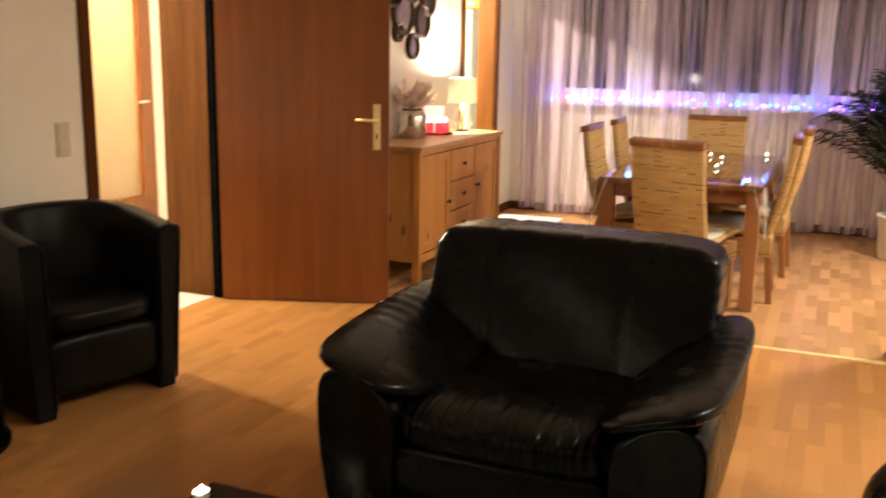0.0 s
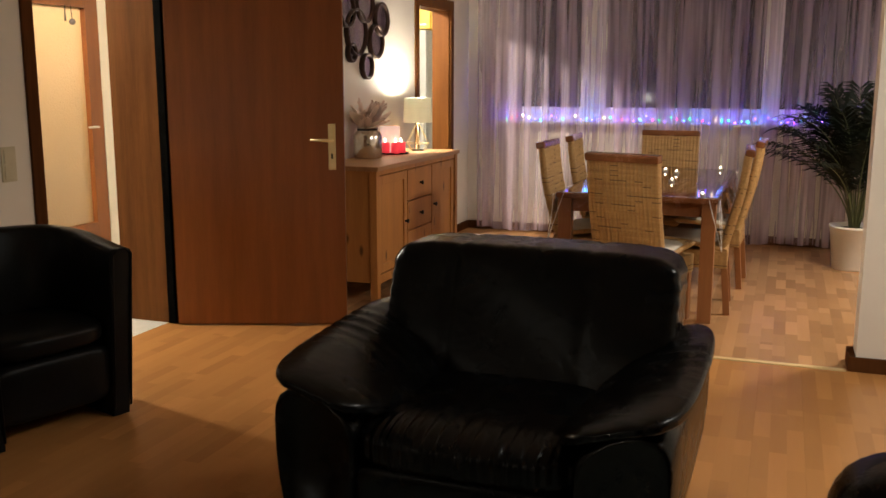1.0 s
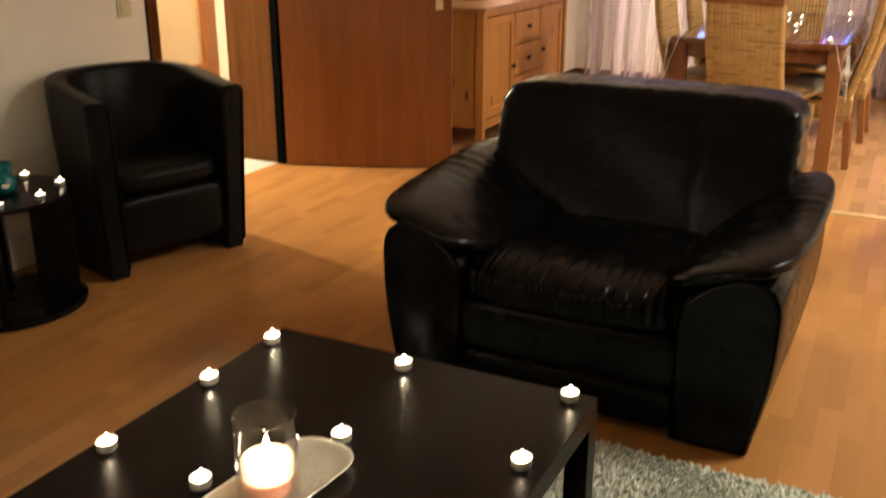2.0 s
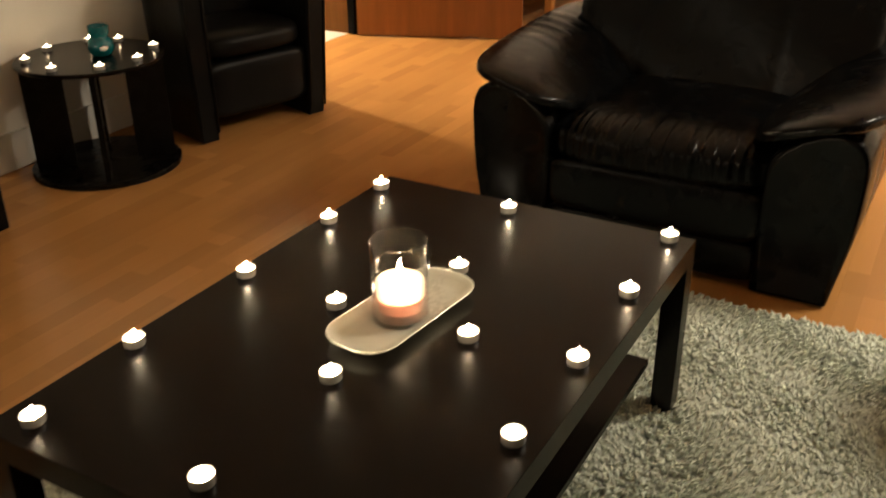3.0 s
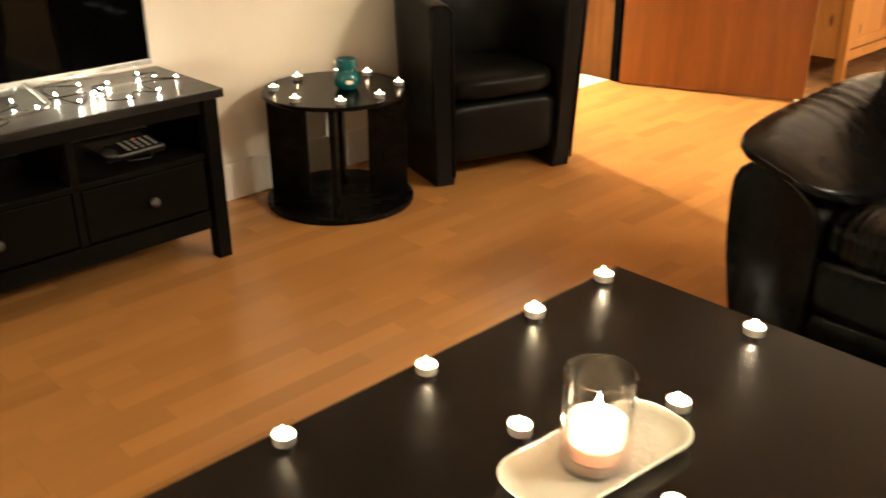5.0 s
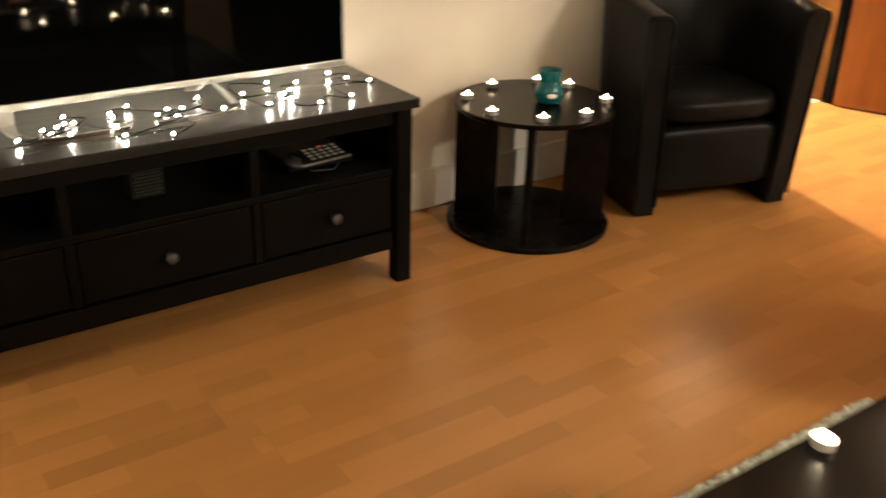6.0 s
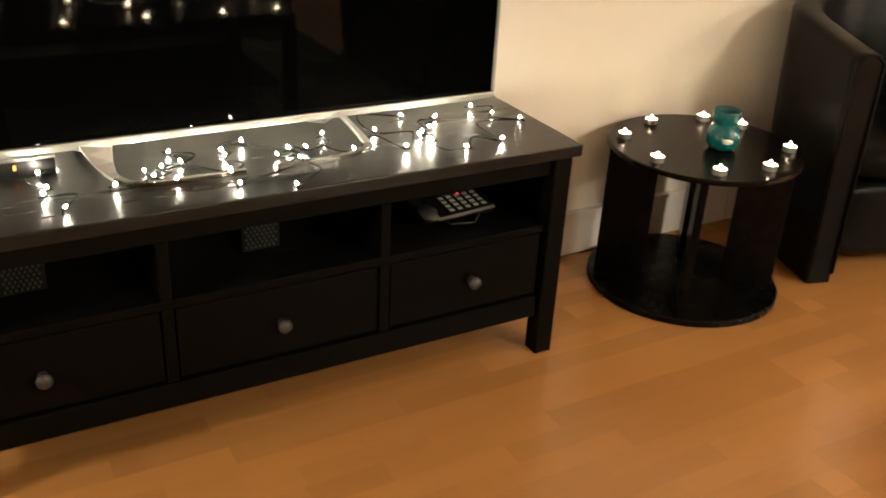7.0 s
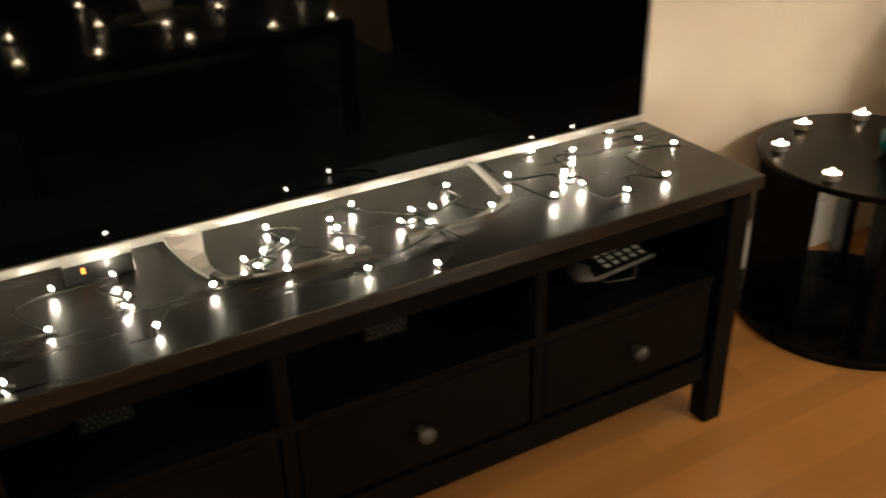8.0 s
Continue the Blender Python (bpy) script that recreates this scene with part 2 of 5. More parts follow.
def bm_lathe(profile, segs=32, bm=None, cx=0.0, cy=0.0):
    """A turned body from (radius, height) pairs."""
    bm = bm or bmesh.new()
    rings = []
    for r, z in profile:
        if r < 1e-5:
            rings.append([bm.verts.new((cx, cy, z))])
        else:
            rings.append([bm.verts.new((cx + r * math.cos(2 * math.pi * k / segs), cy + r * math.sin(2 * math.pi * k / segs), z)) for k in range(segs)])
    for lo, hi in zip(rings, rings[1:]):
        for k in range(segs):
            j = (k + 1) % segs
            if len(lo) == 1 and len(hi) == 1:
                continue
            if len(lo) == 1:
                bm.faces.new((lo[0], hi[j], hi[k]))
            elif len(hi) == 1:
                bm.faces.new((lo[k], lo[j], hi[0]))
            else:
                bm.faces.new((lo[k], lo[j], hi[j], hi[k]))
    bmesh.ops.recalc_face_normals(bm, faces=bm.faces)
    return bm


def bm_tube(points, radius, segs=6, bm=None, close=True):
    """A round bar along points; radius may be a list."""
    bm = bm or bmesh.new()
    pts = [Vector(p) for p in points]
    rings, side = [], None
    for k, p in enumerate(pts):
        way = (pts[min(k + 1, len(pts) - 1)] - pts[max(k - 1, 0)]).normalized()
        if side is None:
            side = way.orthogonal().normalized()
        side = (side - way * side.dot(way))
        side = side.normalized() if side.length > 1e-6 else way.orthogonal().normalized()
        up = way.cross(side)
        r = radius[k] if isinstance(radius, (list, tuple)) else radius
        rings.append([bm.verts.new(p + r * (math.cos(2 * math.pi * j / segs) * side + math.sin(2 * math.pi * j / segs) * up)) for j in range(segs)])
    for lo, hi in zip(rings, rings[1:]):
        for k in range(segs):
            bm.faces.new((lo[k], lo[(k + 1) % segs], hi[(k + 1) % segs], hi[k]))
    if close:
        bm.faces.new(rings[0][::-1]), bm.faces.new(rings[-1])
    return bm


def soft_box(x0, x1, y0, y1, z0, z1, power=4.0, cuts=9, shape=None):
    """A stuffed cushion: a rounded-off block, with an optional reshaping of its points."""
    bm = bmesh.new()
    bmesh.ops.create_cube(bm, size=2)
    bmesh.ops.subdivide_edges(bm, edges=bm.edges, cuts=cuts, use_grid_fill=True)
    c, h = Vector(((x0 + x1) / 2, (y0 + y1) / 2, (z0 + z1) / 2)), Vector(((x1 - x0) / 2, (y1 - y0) / 2, (z1 - z0) / 2))
    for v in bm.verts:
        q = v.co
        s = (abs(q.x) ** power + abs(q.y) ** power + abs(q.z) ** power) ** (1 / power)
        q = q / s
        p = Vector((c.x + q.x * h.x, c.y + q.y * h.y, c.z + q.z * h.z))
        v.co = shape(p, q) if shape else p
    for f in bm.faces:
        f.smooth = True
    return bm


def part(name, bm, material, parent=None, label="", smooth=None, **tags):
    mesh = bpy.data.meshes.new(name)
    if smooth is not None:
        for f in bm.faces:
            f.smooth = smooth
    bm.normal_update()
    bm.to_mesh(mesh)
    bm.free()
    mesh.materials.append(material)
    ob = new(name, mesh)
    if parent:
        ob.parent = parent
    return tagged(ob, label, **tags)


def thing(name, m, label, category, group=""):
    ob = new(name)
    ob.empty_display_size = 0.05
    ob.matrix_basis = m
    return tagged(ob, label, category, group)


def turned(bm, m):
    bmesh.ops.transform(bm, matrix=m, verts=bm.verts)
    return bm


# ---- setting ----
WX, DX, NY, EX, SY, TOP = -2.49, -2.09, 9.62, 3.3, -1.3, 2.5  # television wall, dining side wall, window wall, right wall, back wall, ceiling


def wall(name, x0, x1, y0, y1, z0=0.0, z1=TOP, label="smooth cream painted wall"):
    return part(name, bm_box(x0, x1, y0, y1, z0, z1), PLASTER, None, label, category="wall", kind="structure")


wall("wall_television", WX - 0.40, WX, SY - 0.2, 4.52)
wall("wall_over_hall_door", WX - 0.40, WX, 4.52, 5.60, 2.03, TOP)
wall("wall_hall_door_side", WX - 0.40, WX, 5.60, 6.30)
wall("wall_jog", WX, DX, 6.10, 6.30)
wall("wall_dining_side", DX - 0.14, DX, 6.30, 8.30)
wall("wall_over_kitchen_door", DX - 0.14, DX, 8.30, 9.10, 2.04, TOP)
wall("wall_kitchen_corner", DX - 0.14, DX, 9.10, NY)
wall("wall_right", EX, EX + 0.2, SY, NY)
wall("wall_back", WX, EX, SY - 0.2, SY)
wall("wall_stub", 1.16, EX, 5.96, 6.16)
wall("wall_under_window", DX - 0.14, EX + 0.2, NY, NY + 0.3, 0, 1.04)
wall("wall_over_window", DX - 0.14, EX + 0.2, NY, NY + 0.3, 2.3, TOP)
wall("wall_window_pier", DX - 0.14, -1.68, NY, NY + 0.3, 1.04, 2.3)
wall("wall_window_pier_far", 2.3, EX + 0.2, NY, NY + 0.3, 1.04, 2.3)
part("ceiling", bm_box(-6.9, EX + 0.2, SY - 0.2, 11.4, TOP, TOP + 0.15), CEIL, None, "white painted ceiling", category="ceiling", kind="structure")
# hallway, kitchen and the lit room behind the glazed door
HX = -4.35
wall("wall_hall_end", -6.9, WX - 0.40, 3.35, 3.5)
wall("wall_hall_far", HX - 0.12, HX, 3.5, 6.32)
wall("wall_hall_far_top", HX - 0.12, HX, 6.32, 7.22, 2.06, TOP)
wall("wall_hall_far_corner", HX - 0.12, HX, 7.22, 7.9)
wall("wall_hall_kitchen", HX, -3.05, 7.55, 7.69)
wall("wall_hall_kitchen_side", -3.05, -2.92, 6.30, 7.69)
wall("wall_kitchen_back", -6.9, DX - 0.14, 11.2, 11.4)
wall("wall_kitchen_side", DX - 0.28, DX - 0.14, NY, 11.2)
wall("wall_kitchen_far", HX - 0.12, HX, 7.9, 11.2)
wall("wall_back_room_far", -6.9, -6.75, 3.5, 11.2)
wall("wall_kitchen_front", -2.92, DX - 0.14, 6.30, 6.42)
sub = part("floor", bm_box(-6.9, EX + 0.2, SY - 0.2, 11.4, -0.12, -0.012), GROUT, None, "screed under the laminate floor", category="floor", kind="structure")

THRESH = mat("pale_brass_strip", (0.62, 0.46, 0.20), (0.75, 0.58, 0.28), 0.5, 0.35, 20)
# ---- doors, casings and trim ----
def casing(name, parent_label, x0, x1, ya, yb, head, width, depth_x, material=DARKWOOD):
    """A door lining in a wall of constant x: two jambs, a head, and flat casings on the room side."""
    ob = tagged(new(name), parent_label, "door frame", kind="structure")
    for y0, y1 in ((ya, ya + 0.03), (yb - 0.03, yb)):
        part("jamb", bm_box(x0, x1, y0, y1, 0, head, 0.003), material, ob)
    part("head", bm_box(x0, x1, ya + 0.03, yb - 0.03, head - 0.03, head, 0.003), material, ob)
    for y0, y1 in ((ya - width + 0.03, ya + 0.018), (yb - 0.018, yb + width - 0.03)):
        part("architrave", bm_box(x1, x1 + depth_x, y0, y1, 0, head + width - 0.03, 0.004), material, ob)
    part("architrave", bm_box(x1, x1 + depth_x, ya + 0.018, yb - 0.018, head - 0.02, head + width - 0.03, 0.004), material, ob)
    return ob


casing("door_frame_hall", "dark brown wooden frame of the open hall door", WX - 0.43, WX, 4.52, 5.60, 2.03, 0.08, 0.016)
casing("door_frame_kitchen", "brown wooden frame of the kitchen doorway", DX - 0.16, DX, 8.30, 9.10, 2.04, 0.09, 0.016, FRAMEWOOD)

part("door_seal", bm_box(-2.585, -2.536, 5.552, 5.571, 0.004, 1.995, 0.002), SEAL, bpy.data.objects["door_frame_hall"], "black rubber seal")
leaf = thing("door_hall", pose(-2.52, 5.575, 0, 0, 0, 21.0), "open brown veneered hall door with brass handle plate", "door")
tagged(leaf, kind="structure")
part("door_leaf", bm_box(0.0, 0.985, -0.04, 0.0, 0.008, 2.0, 0.002), DOORWOOD, leaf)
plate = part("handle_plate", bm_box(0.895, 0.937, -0.046, -0.04, 0.912, 1.172, 0.004), BRASS, leaf, "brass back plate")
part("lever", bm_tube([(0.916, -0.04, 1.08), (0.916, -0.085, 1.08), (0.90, -0.093, 1.08), (0.80, -0.093, 1.085)], [0.010, 0.010, 0.010, 0.007], 10), BRASS, plate, smooth=True)
part("keyhole", bm_box(0.911, 0.921, -0.0475, -0.0455, 0.975, 1.005, 0.001), BLACKPLASTIC, plate)
for z in (0.25, 1.0, 1.78):
    part("hinge", bm_lathe([(0, z), (0.008, z), (0.008, z + 0.09), (0, z + 0.09)], 12, cx=-0.008, cy=0.0), DARKWOOD, leaf)
part("door_stop", bm_box(0.94, 0.985, -0.055, -0.04, 0.004, 0.018, 0.003), WHITE, leaf, "small white wedge")

gdoor = tagged(thing("door_glazed", pose(HX, 6.32, 0), "brown hall door with a structured glass pane, lit from behind", "door"), kind="structure")
for y0, y1, z0, z1 in ((0.0, 0.14, 0, 2.04), (0.72, 0.86, 0, 2.04), (0.14, 0.72, 1.95, 2.04), (0.14, 0.72, 0, 0.30)):
    part("rail", bm_box(-0.06, 0.03, y0, y1, z0, z1, 0.004), DOORWOOD, gdoor)
part("pane", bm_box(-0.025, -0.015, 0.14, 0.72, 0.30, 1.95), FROST, gdoor, "warm lit structured glass").visible_shadow = False
part("lever", bm_tube([(0.03, 0.74, 1.05), (0.08, 0.74, 1.05), (0.08, 0.63, 1.05)], 0.009, 8), STEEL, gdoor, "steel handle", smooth=True)
orn = thing("hanging_ornament", pose(HX + 0.035, 6.885, 0), "small round grey ornament hanging on the glazed door", "ornament")
part("cord", bm_tube([(0, 0, 1.96), (0.001, 0.004, 1.90), (0, 0.008, 1.865)], 0.003, 6), RUBBER, orn)
part("bead", bm_lathe([(0, 1.815), (0.018, 1.822), (0.026, 1.84), (0.018, 1.858), (0, 1.866)], 14, cx=0.0, cy=0.008), mat("grey_bead", (0.10, 0.08, 0.08), (0.2, 0.16, 0.15), 0.6, 0, 40), orn, smooth=True)
part("ribbon", bm_tube([(0, -0.06, 1.96), (0.001, -0.065, 1.90), (0, -0.062, 1.84)], [0.004, 0.006, 0.007], 6), RUBBER, orn)

IVORY = mat("ivory_plastic", (0.55, 0.50, 0.34), (0.62, 0.57, 0.40), 0.4, 0, 20)
plate2 = thing("light_switch", pose(1.302, 5.96, 1.02), "single ivory light switch on the cream wall end", "light switch")
part("frame", bm_box(-0.043, 0.043, -0.010, 0, -0.043, 0.043, 0.003), IVORY, plate2)
part("rocker", bm_box(-0.022, 0.022, -0.015, -0.010, -0.018, 0.018, 0.002), IVORY, plate2)

switch = thing("light_switch", pose(WX, 4.335, 1.045), "white double light switch on the cream wall", "light switch")
part("frame", bm_box(0, 0.010, -0.041, 0.041, -0.078, 0.078, 0.003), IVORY, switch)
for z in (-0.037, 0.037):
    part("rocker", bm_box(0.010, 0.015, -0.030, 0.030, z - 0.032, z + 0.032, 0.002), IVORY, switch)


def skirting(name, x0, x1, y0, y1, height, material, label):
    return part(name, bm_box(x0, x1, y0, y1, 0, height, 0.004), material, None, label, category="baseboard", kind="structure")


duct = tagged(new("baseboard_duct"), "cream painted boxed skirting along the television wall", "baseboard", kind="structure")
for k in range(15):
    y0 = -1.2 + k * 0.38
    part("panel", bm_box(WX, WX + 0.014, y0 + 0.001, y0 + 0.379, 0.002, 0.128, 0.002), WHITE, duct)
    part("lip", bm_box(WX, WX + 0.020, y0 + 0.001, y0 + 0.379, 0.129, 0.152, 0.003), WHITE, duct)
skirting("baseboard_stub", 1.125, EX, 5.945, 5.96, 0.075, DARKWOOD, "dark brown wooden skirting of the wall stub")
skirting("baseboard_stub_end", 1.125, 1.16, 5.96, 6.16, 0.075, DARKWOOD, "dark brown wooden skirting end")
skirting("baseboard_window", DX, EX, NY - 0.018, NY, 0.075, DARKWOOD, "dark brown wooden skirting under the window")
skirting("baseboard_dining", DX, DX + 0.016, 5.86, 8.24, 0.075, DARKWOOD, "dark brown wooden skirting behind the sideboard")
skirting("baseboard_corner", DX, DX + 0.016, 9.17, NY - 0.02, 0.075, DARKWOOD, "dark brown wooden skirting in the corner")
part("trim_threshold", bm_box(-2.05, 1.12, 5.935, 5.975, -0.002, 0.006, 0.003), THRESH, None, "brass threshold strip between the two floors", category="trim", kind="structure")

# ---- coffee table ----
CT = pose(-0.136, 2.156, 0, 0, 0, -0.45)
table = thing("coffee_table", CT, "low black-brown coffee table with a lower shelf on the rug", "coffee table")
part("tabletop", bm_box(-0.395, 0.395, -0.597, 0.597, 0.40, 0.45, 0.0015), BLACKBROWN, table)
for sx in (-1, 1):
    for sy in (-1, 1):
        part("leg", bm_box(sx * 0.370 - 0.025, sx * 0.370 + 0.025, sy * 0.572 - 0.025, sy * 0.572 + 0.025, 0.014, 0.40, 0.0015), BLACKBROWN, table)
part("shelf", bm_box(-0.335, 0.335, -0.535, 0.535, 0.14, 0.158, 0.002), BLACKBROWN, table)

# ---- television bench ----
BX0, BX1, BY0, BY1 = -2.465, -2.043, 1.240, 2.720
bench = thing("tv_bench", pose(0, 0, 0), "black-stained television bench with three drawers and open shelves", "tv bench")
part("top", bm_box(BX0, BX1 + 0.005, BY0, BY1, 0.546, 0.575, 0.003), BLACKTOP, bench)
for x in (BX0 + 0.03, BX1 - 0.022):
    for y in (BY0 + 0.050, BY1 - 0.050):
        part("leg", bm_box(x - 0.024, x + 0.025, y - 0.024, y + 0.024, 0, 0.546, 0.002), BLACKSTAIN, bench)
part("back_panel", bm_box(BX0 + 0.01, BX0 + 0.02, BY0 + 0.08, BY1 - 0.08, 0.12, 0.352), BLACKSTAIN, bench)
for y in (BY0 + 0.030, BY1 - 0.046):
    part("side_panel", bm_box(BX0 + 0.054, BX1 - 0.048, y, y + 0.016, 0.12, 0.546), BLACKSTAIN, bench)
part("apron", bm_box(BX1 - 0.035, BX1 - 0.010, BY0 + 0.080, BY1 - 0.080, 0.503, 0.546, 0.002), BLACKSTAIN, bench)
part("bottom_rail", bm_box(BX1 - 0.035, BX1 - 0.010, BY0 + 0.080, BY1 - 0.080, 0.112, 0.172, 0.002), BLACKSTAIN, bench)
part("middle_shelf", bm_box(BX0 + 0.005, BX1 - 0.010, BY0 + 0.080, BY1 - 0.080, 0.352, 0.372, 0.002), BLACKSTAIN, bench)
part("bottom_panel", bm_box(BX0 + 0.02, BX1 - 0.04, BY0 + 0.080, BY1 - 0.080, 0.135, 0.15), BLACKSTAIN, bench)
for y in (1.720, 2.208):
    part("divider", bm_box(BX0 + 0.02, BX1 - 0.010, y - 0.012, y + 0.012, 0.373, 0.502, 0.002), BLACKSTAIN, bench)
    part("divider", bm_box(BX0 + 0.02, BX1 - 0.010, y - 0.012, y + 0.012, 0.176, 0.351, 0.002), BLACKSTAIN, bench)
for a, b, y in ((BY0 + 0.084, 1.704, 1.472), (1.736, 2.192, 1.961), (2.224, BY1 - 0.084, 2.440)):
    d = part("drawer_front", bm_box(BX1 - 0.034, BX1 - 0.014, a, b, 0.180, 0.347, 0.003), BLACKSTAIN, bench)
    part("knob", turned(bm_lathe([(0, 0), (0.010, 0), (0.008, 0.010), (0.011, 0.015), (0.016, 0.020), (0.016, 0.026), (0.010, 0.031), (0, 0.032)], 20), Matrix.Translation((BX1 - 0.014, y, 0.262)) @ Matrix.Rotation(math.pi / 2, 4, "Y")), DULL, d, "dull grey metal knob", smooth=True)

# ---- television ----
tv = thing("television", pose(-2.285, 1.955, 0.575), "large flat television with a thin silver frame, switched off", "television")
part("screen", bm_box(-0.03, 0.010, -0.645, 0.645, 0.075, 0.795, 0.002), SCREEN, tv)
part("bottom_bezel", bm_box(-0.032, 0.016, -0.652, 0.652, 0.058, 0.075, 0.003), SILVER, tv, "silver bottom edge")
for y in (-0.652, 0.645):
    part("side_bezel", bm_box(-0.032, 0.014, y, y + 0.007, 0.075, 0.802, 0.002), SILVER, tv)
part("top_bezel", bm_box(-0.032, 0.014, -0.645, 0.645, 0.795, 0.802, 0.002), SILVER, tv)
part("rear_cover", bm_box(-0.065, -0.032, -0.45, 0.45, 0.10, 0.55, 0.012), BLACKPLASTIC, tv)


def strap(points, widths, thick):
    """A flat bar of changing width along points, with its broad side across the way and the vertical."""
    bm = bmesh.new()
    pts = [Vector(p) for p in points]
    rings = []
    for k, p in enumerate(pts):
        way = (pts[min(k + 1, len(pts) - 1)] - pts[max(k - 1, 0)]).normalized()
        side = way.cross(Vector((0, 0, 1))).normalized()
        up = side.cross(way)
        a, b = side * widths[k] / 2, up * thick / 2
        rings.append([bm.verts.new(q) for q in (p - a - b, p + a - b, p + a + b, p - a + b)])
    for u, v in zip(rings, rings[1:]):
        for k in range(4):
            bm.faces.new((u[k], u[(k + 1) % 4], v[(k + 1) % 4], v[k]))
    bm.faces.new(rings[0][::-1]), bm.faces.new(rings[-1])
    bmesh.ops.recalc_face_normals(bm, faces=bm.faces)
    return bm


FEET = (
    (((0.010, -0.300, 0.066), (0.018, -0.298, 0.050), (0.032, -0.292, 0.026), (0.050, -0.284, 0.010), (0.070, -0.276, 0.006)), (0.070, 0.060, 0.040, 0.024, 0.018),
     ((0.070, -0.276, 0.006), (0.098, -0.262, 0.006), (0.114, -0.236, 0.006), (0.122, -0.20, 0.006), (0.124, -0.025, 0.006))),
    (((0.014, 0.236, 0.066), (0.022, 0.252, 0.048), (0.034, 0.268, 0.028), (0.050, 0.280, 0.012), (0.070, 0.280, 0.006)), (0.022, 0.021, 0.020, 0.018, 0.016),
     ((0.070, 0.280, 0.006), (0.096, 0.264, 0.006), (0.114, 0.228, 0.006), (0.124, 0.185, 0.006), (0.126, 0.045, 0.006))),
)
for drop, widths, bow in FEET:
    foot = part("foot", strap(drop, widths, 0.007), SILVER, tv, "slim silver foot under the screen")
    part("foot_bar", strap(bow, (0.016, 0.014, 0.012, 0.011, 0.011), 0.010), CHROME, foot, "polished bar lying on the bench")
    y = drop[0][1]
    part("rear_strut", bm_tube([(-0.01, y, 0.064), (-0.06, y - 0.01, 0.03), (-0.13, y - 0.02, 0.008)], [0.010, 0.009, 0.0065], 8), SILVER, foot, smooth=True)

# ---- leather armchair ----
chair = thing("leather_armchair", pose(-0.045, 3.42, 0, 0, 0, -1.5), "wide black leather armchair with padded arms and pillow back", "armchair")


def taper(p, q):
    p.x *= 0.90 + 0.20 * min(p.z, 0.5)
    return p


def panel_bm(s):
    """The side of the chair: an upholstered slab whose top falls in an arc towards the seat."""
    outline = ((0.325, 0.01), (0.325, 0.22), (0.326, 0.38), (0.334, 0.415), (0.365, 0.452), (0.41, 0.485), (0.46, 0.506), (0.51, 0.515), (0.55, 0.507), (0.578, 0.487), (0.594, 0.455), (0.599, 0.41), (0.597, 0.32), (0.588, 0.22), (0.570, 0.12), (0.548, 0.01))
    bm = bmesh.new()
    rings = []
    for y, inset in ((0.010, 0.030), (0.000, 0.016), (0.002, 0.006), (0.012, 0.0), (0.20, 0.0), (0.45, 0.0), (0.70, 0.0), (0.90, 0.0), (0.915, 0.012)):
        ring = []
        for u, z in outline:
            wide = 0.93 if s > 0 and u > 0.46 else 1.0
            ring.append(bm.verts.new((s * (0.46 + (u - 0.46) * wide * (1 - inset / 0.14)), y, max(0.01, z - inset * (z > 0.3)))))
        rings.append(ring)
    for a, b in zip(rings, rings[1:]):
        for k in range(len(a)):
            j = (k + 1) % len(a)
            bm.faces.new((a[k], a[j], b[j], b[k]))
    bm.faces.new(rings[0]), bm.faces.new(rings[-1])
    bmesh.ops.recalc_face_normals(bm, faces=bm.faces)
    for f in bm.faces:
        f.smooth = True
    return bm


def arm_shape(p, q):
    """A thick pad draped over the arc, falling to its inner side and rising to the back."""
    u = abs(p.x)
    p.z += 0.055 * max(-0.03, p.y) - 0.80 * max(0.0, 0.62 - u) ** 2 * (1.0 + 0.9 * max(0.0, min(1.0, p.y / 0.6)))
    p.y -= 0.020 * (1 - q.x * q.x) * max(0.0, -q.y)
    fold = math.exp(-((p.y - 0.44) / 0.13) ** 2) * max(0.0, q.z)
    p.z += 0.0075 * (math.sin(p.y * 92 + 12 * p.x + 0.8 * math.sin(p.x * 17)) - 0.4) * fold
    nose = max(0.0, -q.y) ** 2
    p.y += 0.0035 * math.sin(p.x * 170 + 2 * math.sin(p.x * 41)) * nose * max(0.0, 0.4 - q.z)
    p.z += 0.0025 * math.sin(p.x * 60 + p.y * 25) * max(0.0, q.z) * nose
    return p


part("base", soft_box(-0.52, 0.52, 0.06, 0.86, 0.03, 0.30, 9, 9, taper), LEATHER, chair)
for s in (-1, 1):
    part("arm_panel", panel_bm(s), LEATHER, chair)
    x0, x1 = sorted((s * 0.255, 0.628 if s > 0 else -0.622))
    part("arm_pillow", soft_box(x0, x1, -0.052, 0.86, 0.530, 0.592, 3.7, 38, arm_shape), LEATHER, chair)


def seat_shape(p, q):
    front = max(0.0, -q.y) ** 3
    crease = math.sin(p.x * 212 + 1.9 * math.sin(p.x * 31) + 6 * p.z) + 0.5 * math.sin(p.x * 118 + 1.0)
    p.z += 0.0045 * crease * front * max(0.0, q.z + 0.2)
    p.y -= 0.0048 * crease * front * (1 - q.z * q.z)
    p.z += 0.012 * (1 - q.x * q.x) * max(0, q.z)
    d = math.exp(-((p.x + 0.02) / 0.012) ** 2)
    p.z -= 0.010 * d * max(0, q.z)
    p.y += 0.008 * d * front
    return p


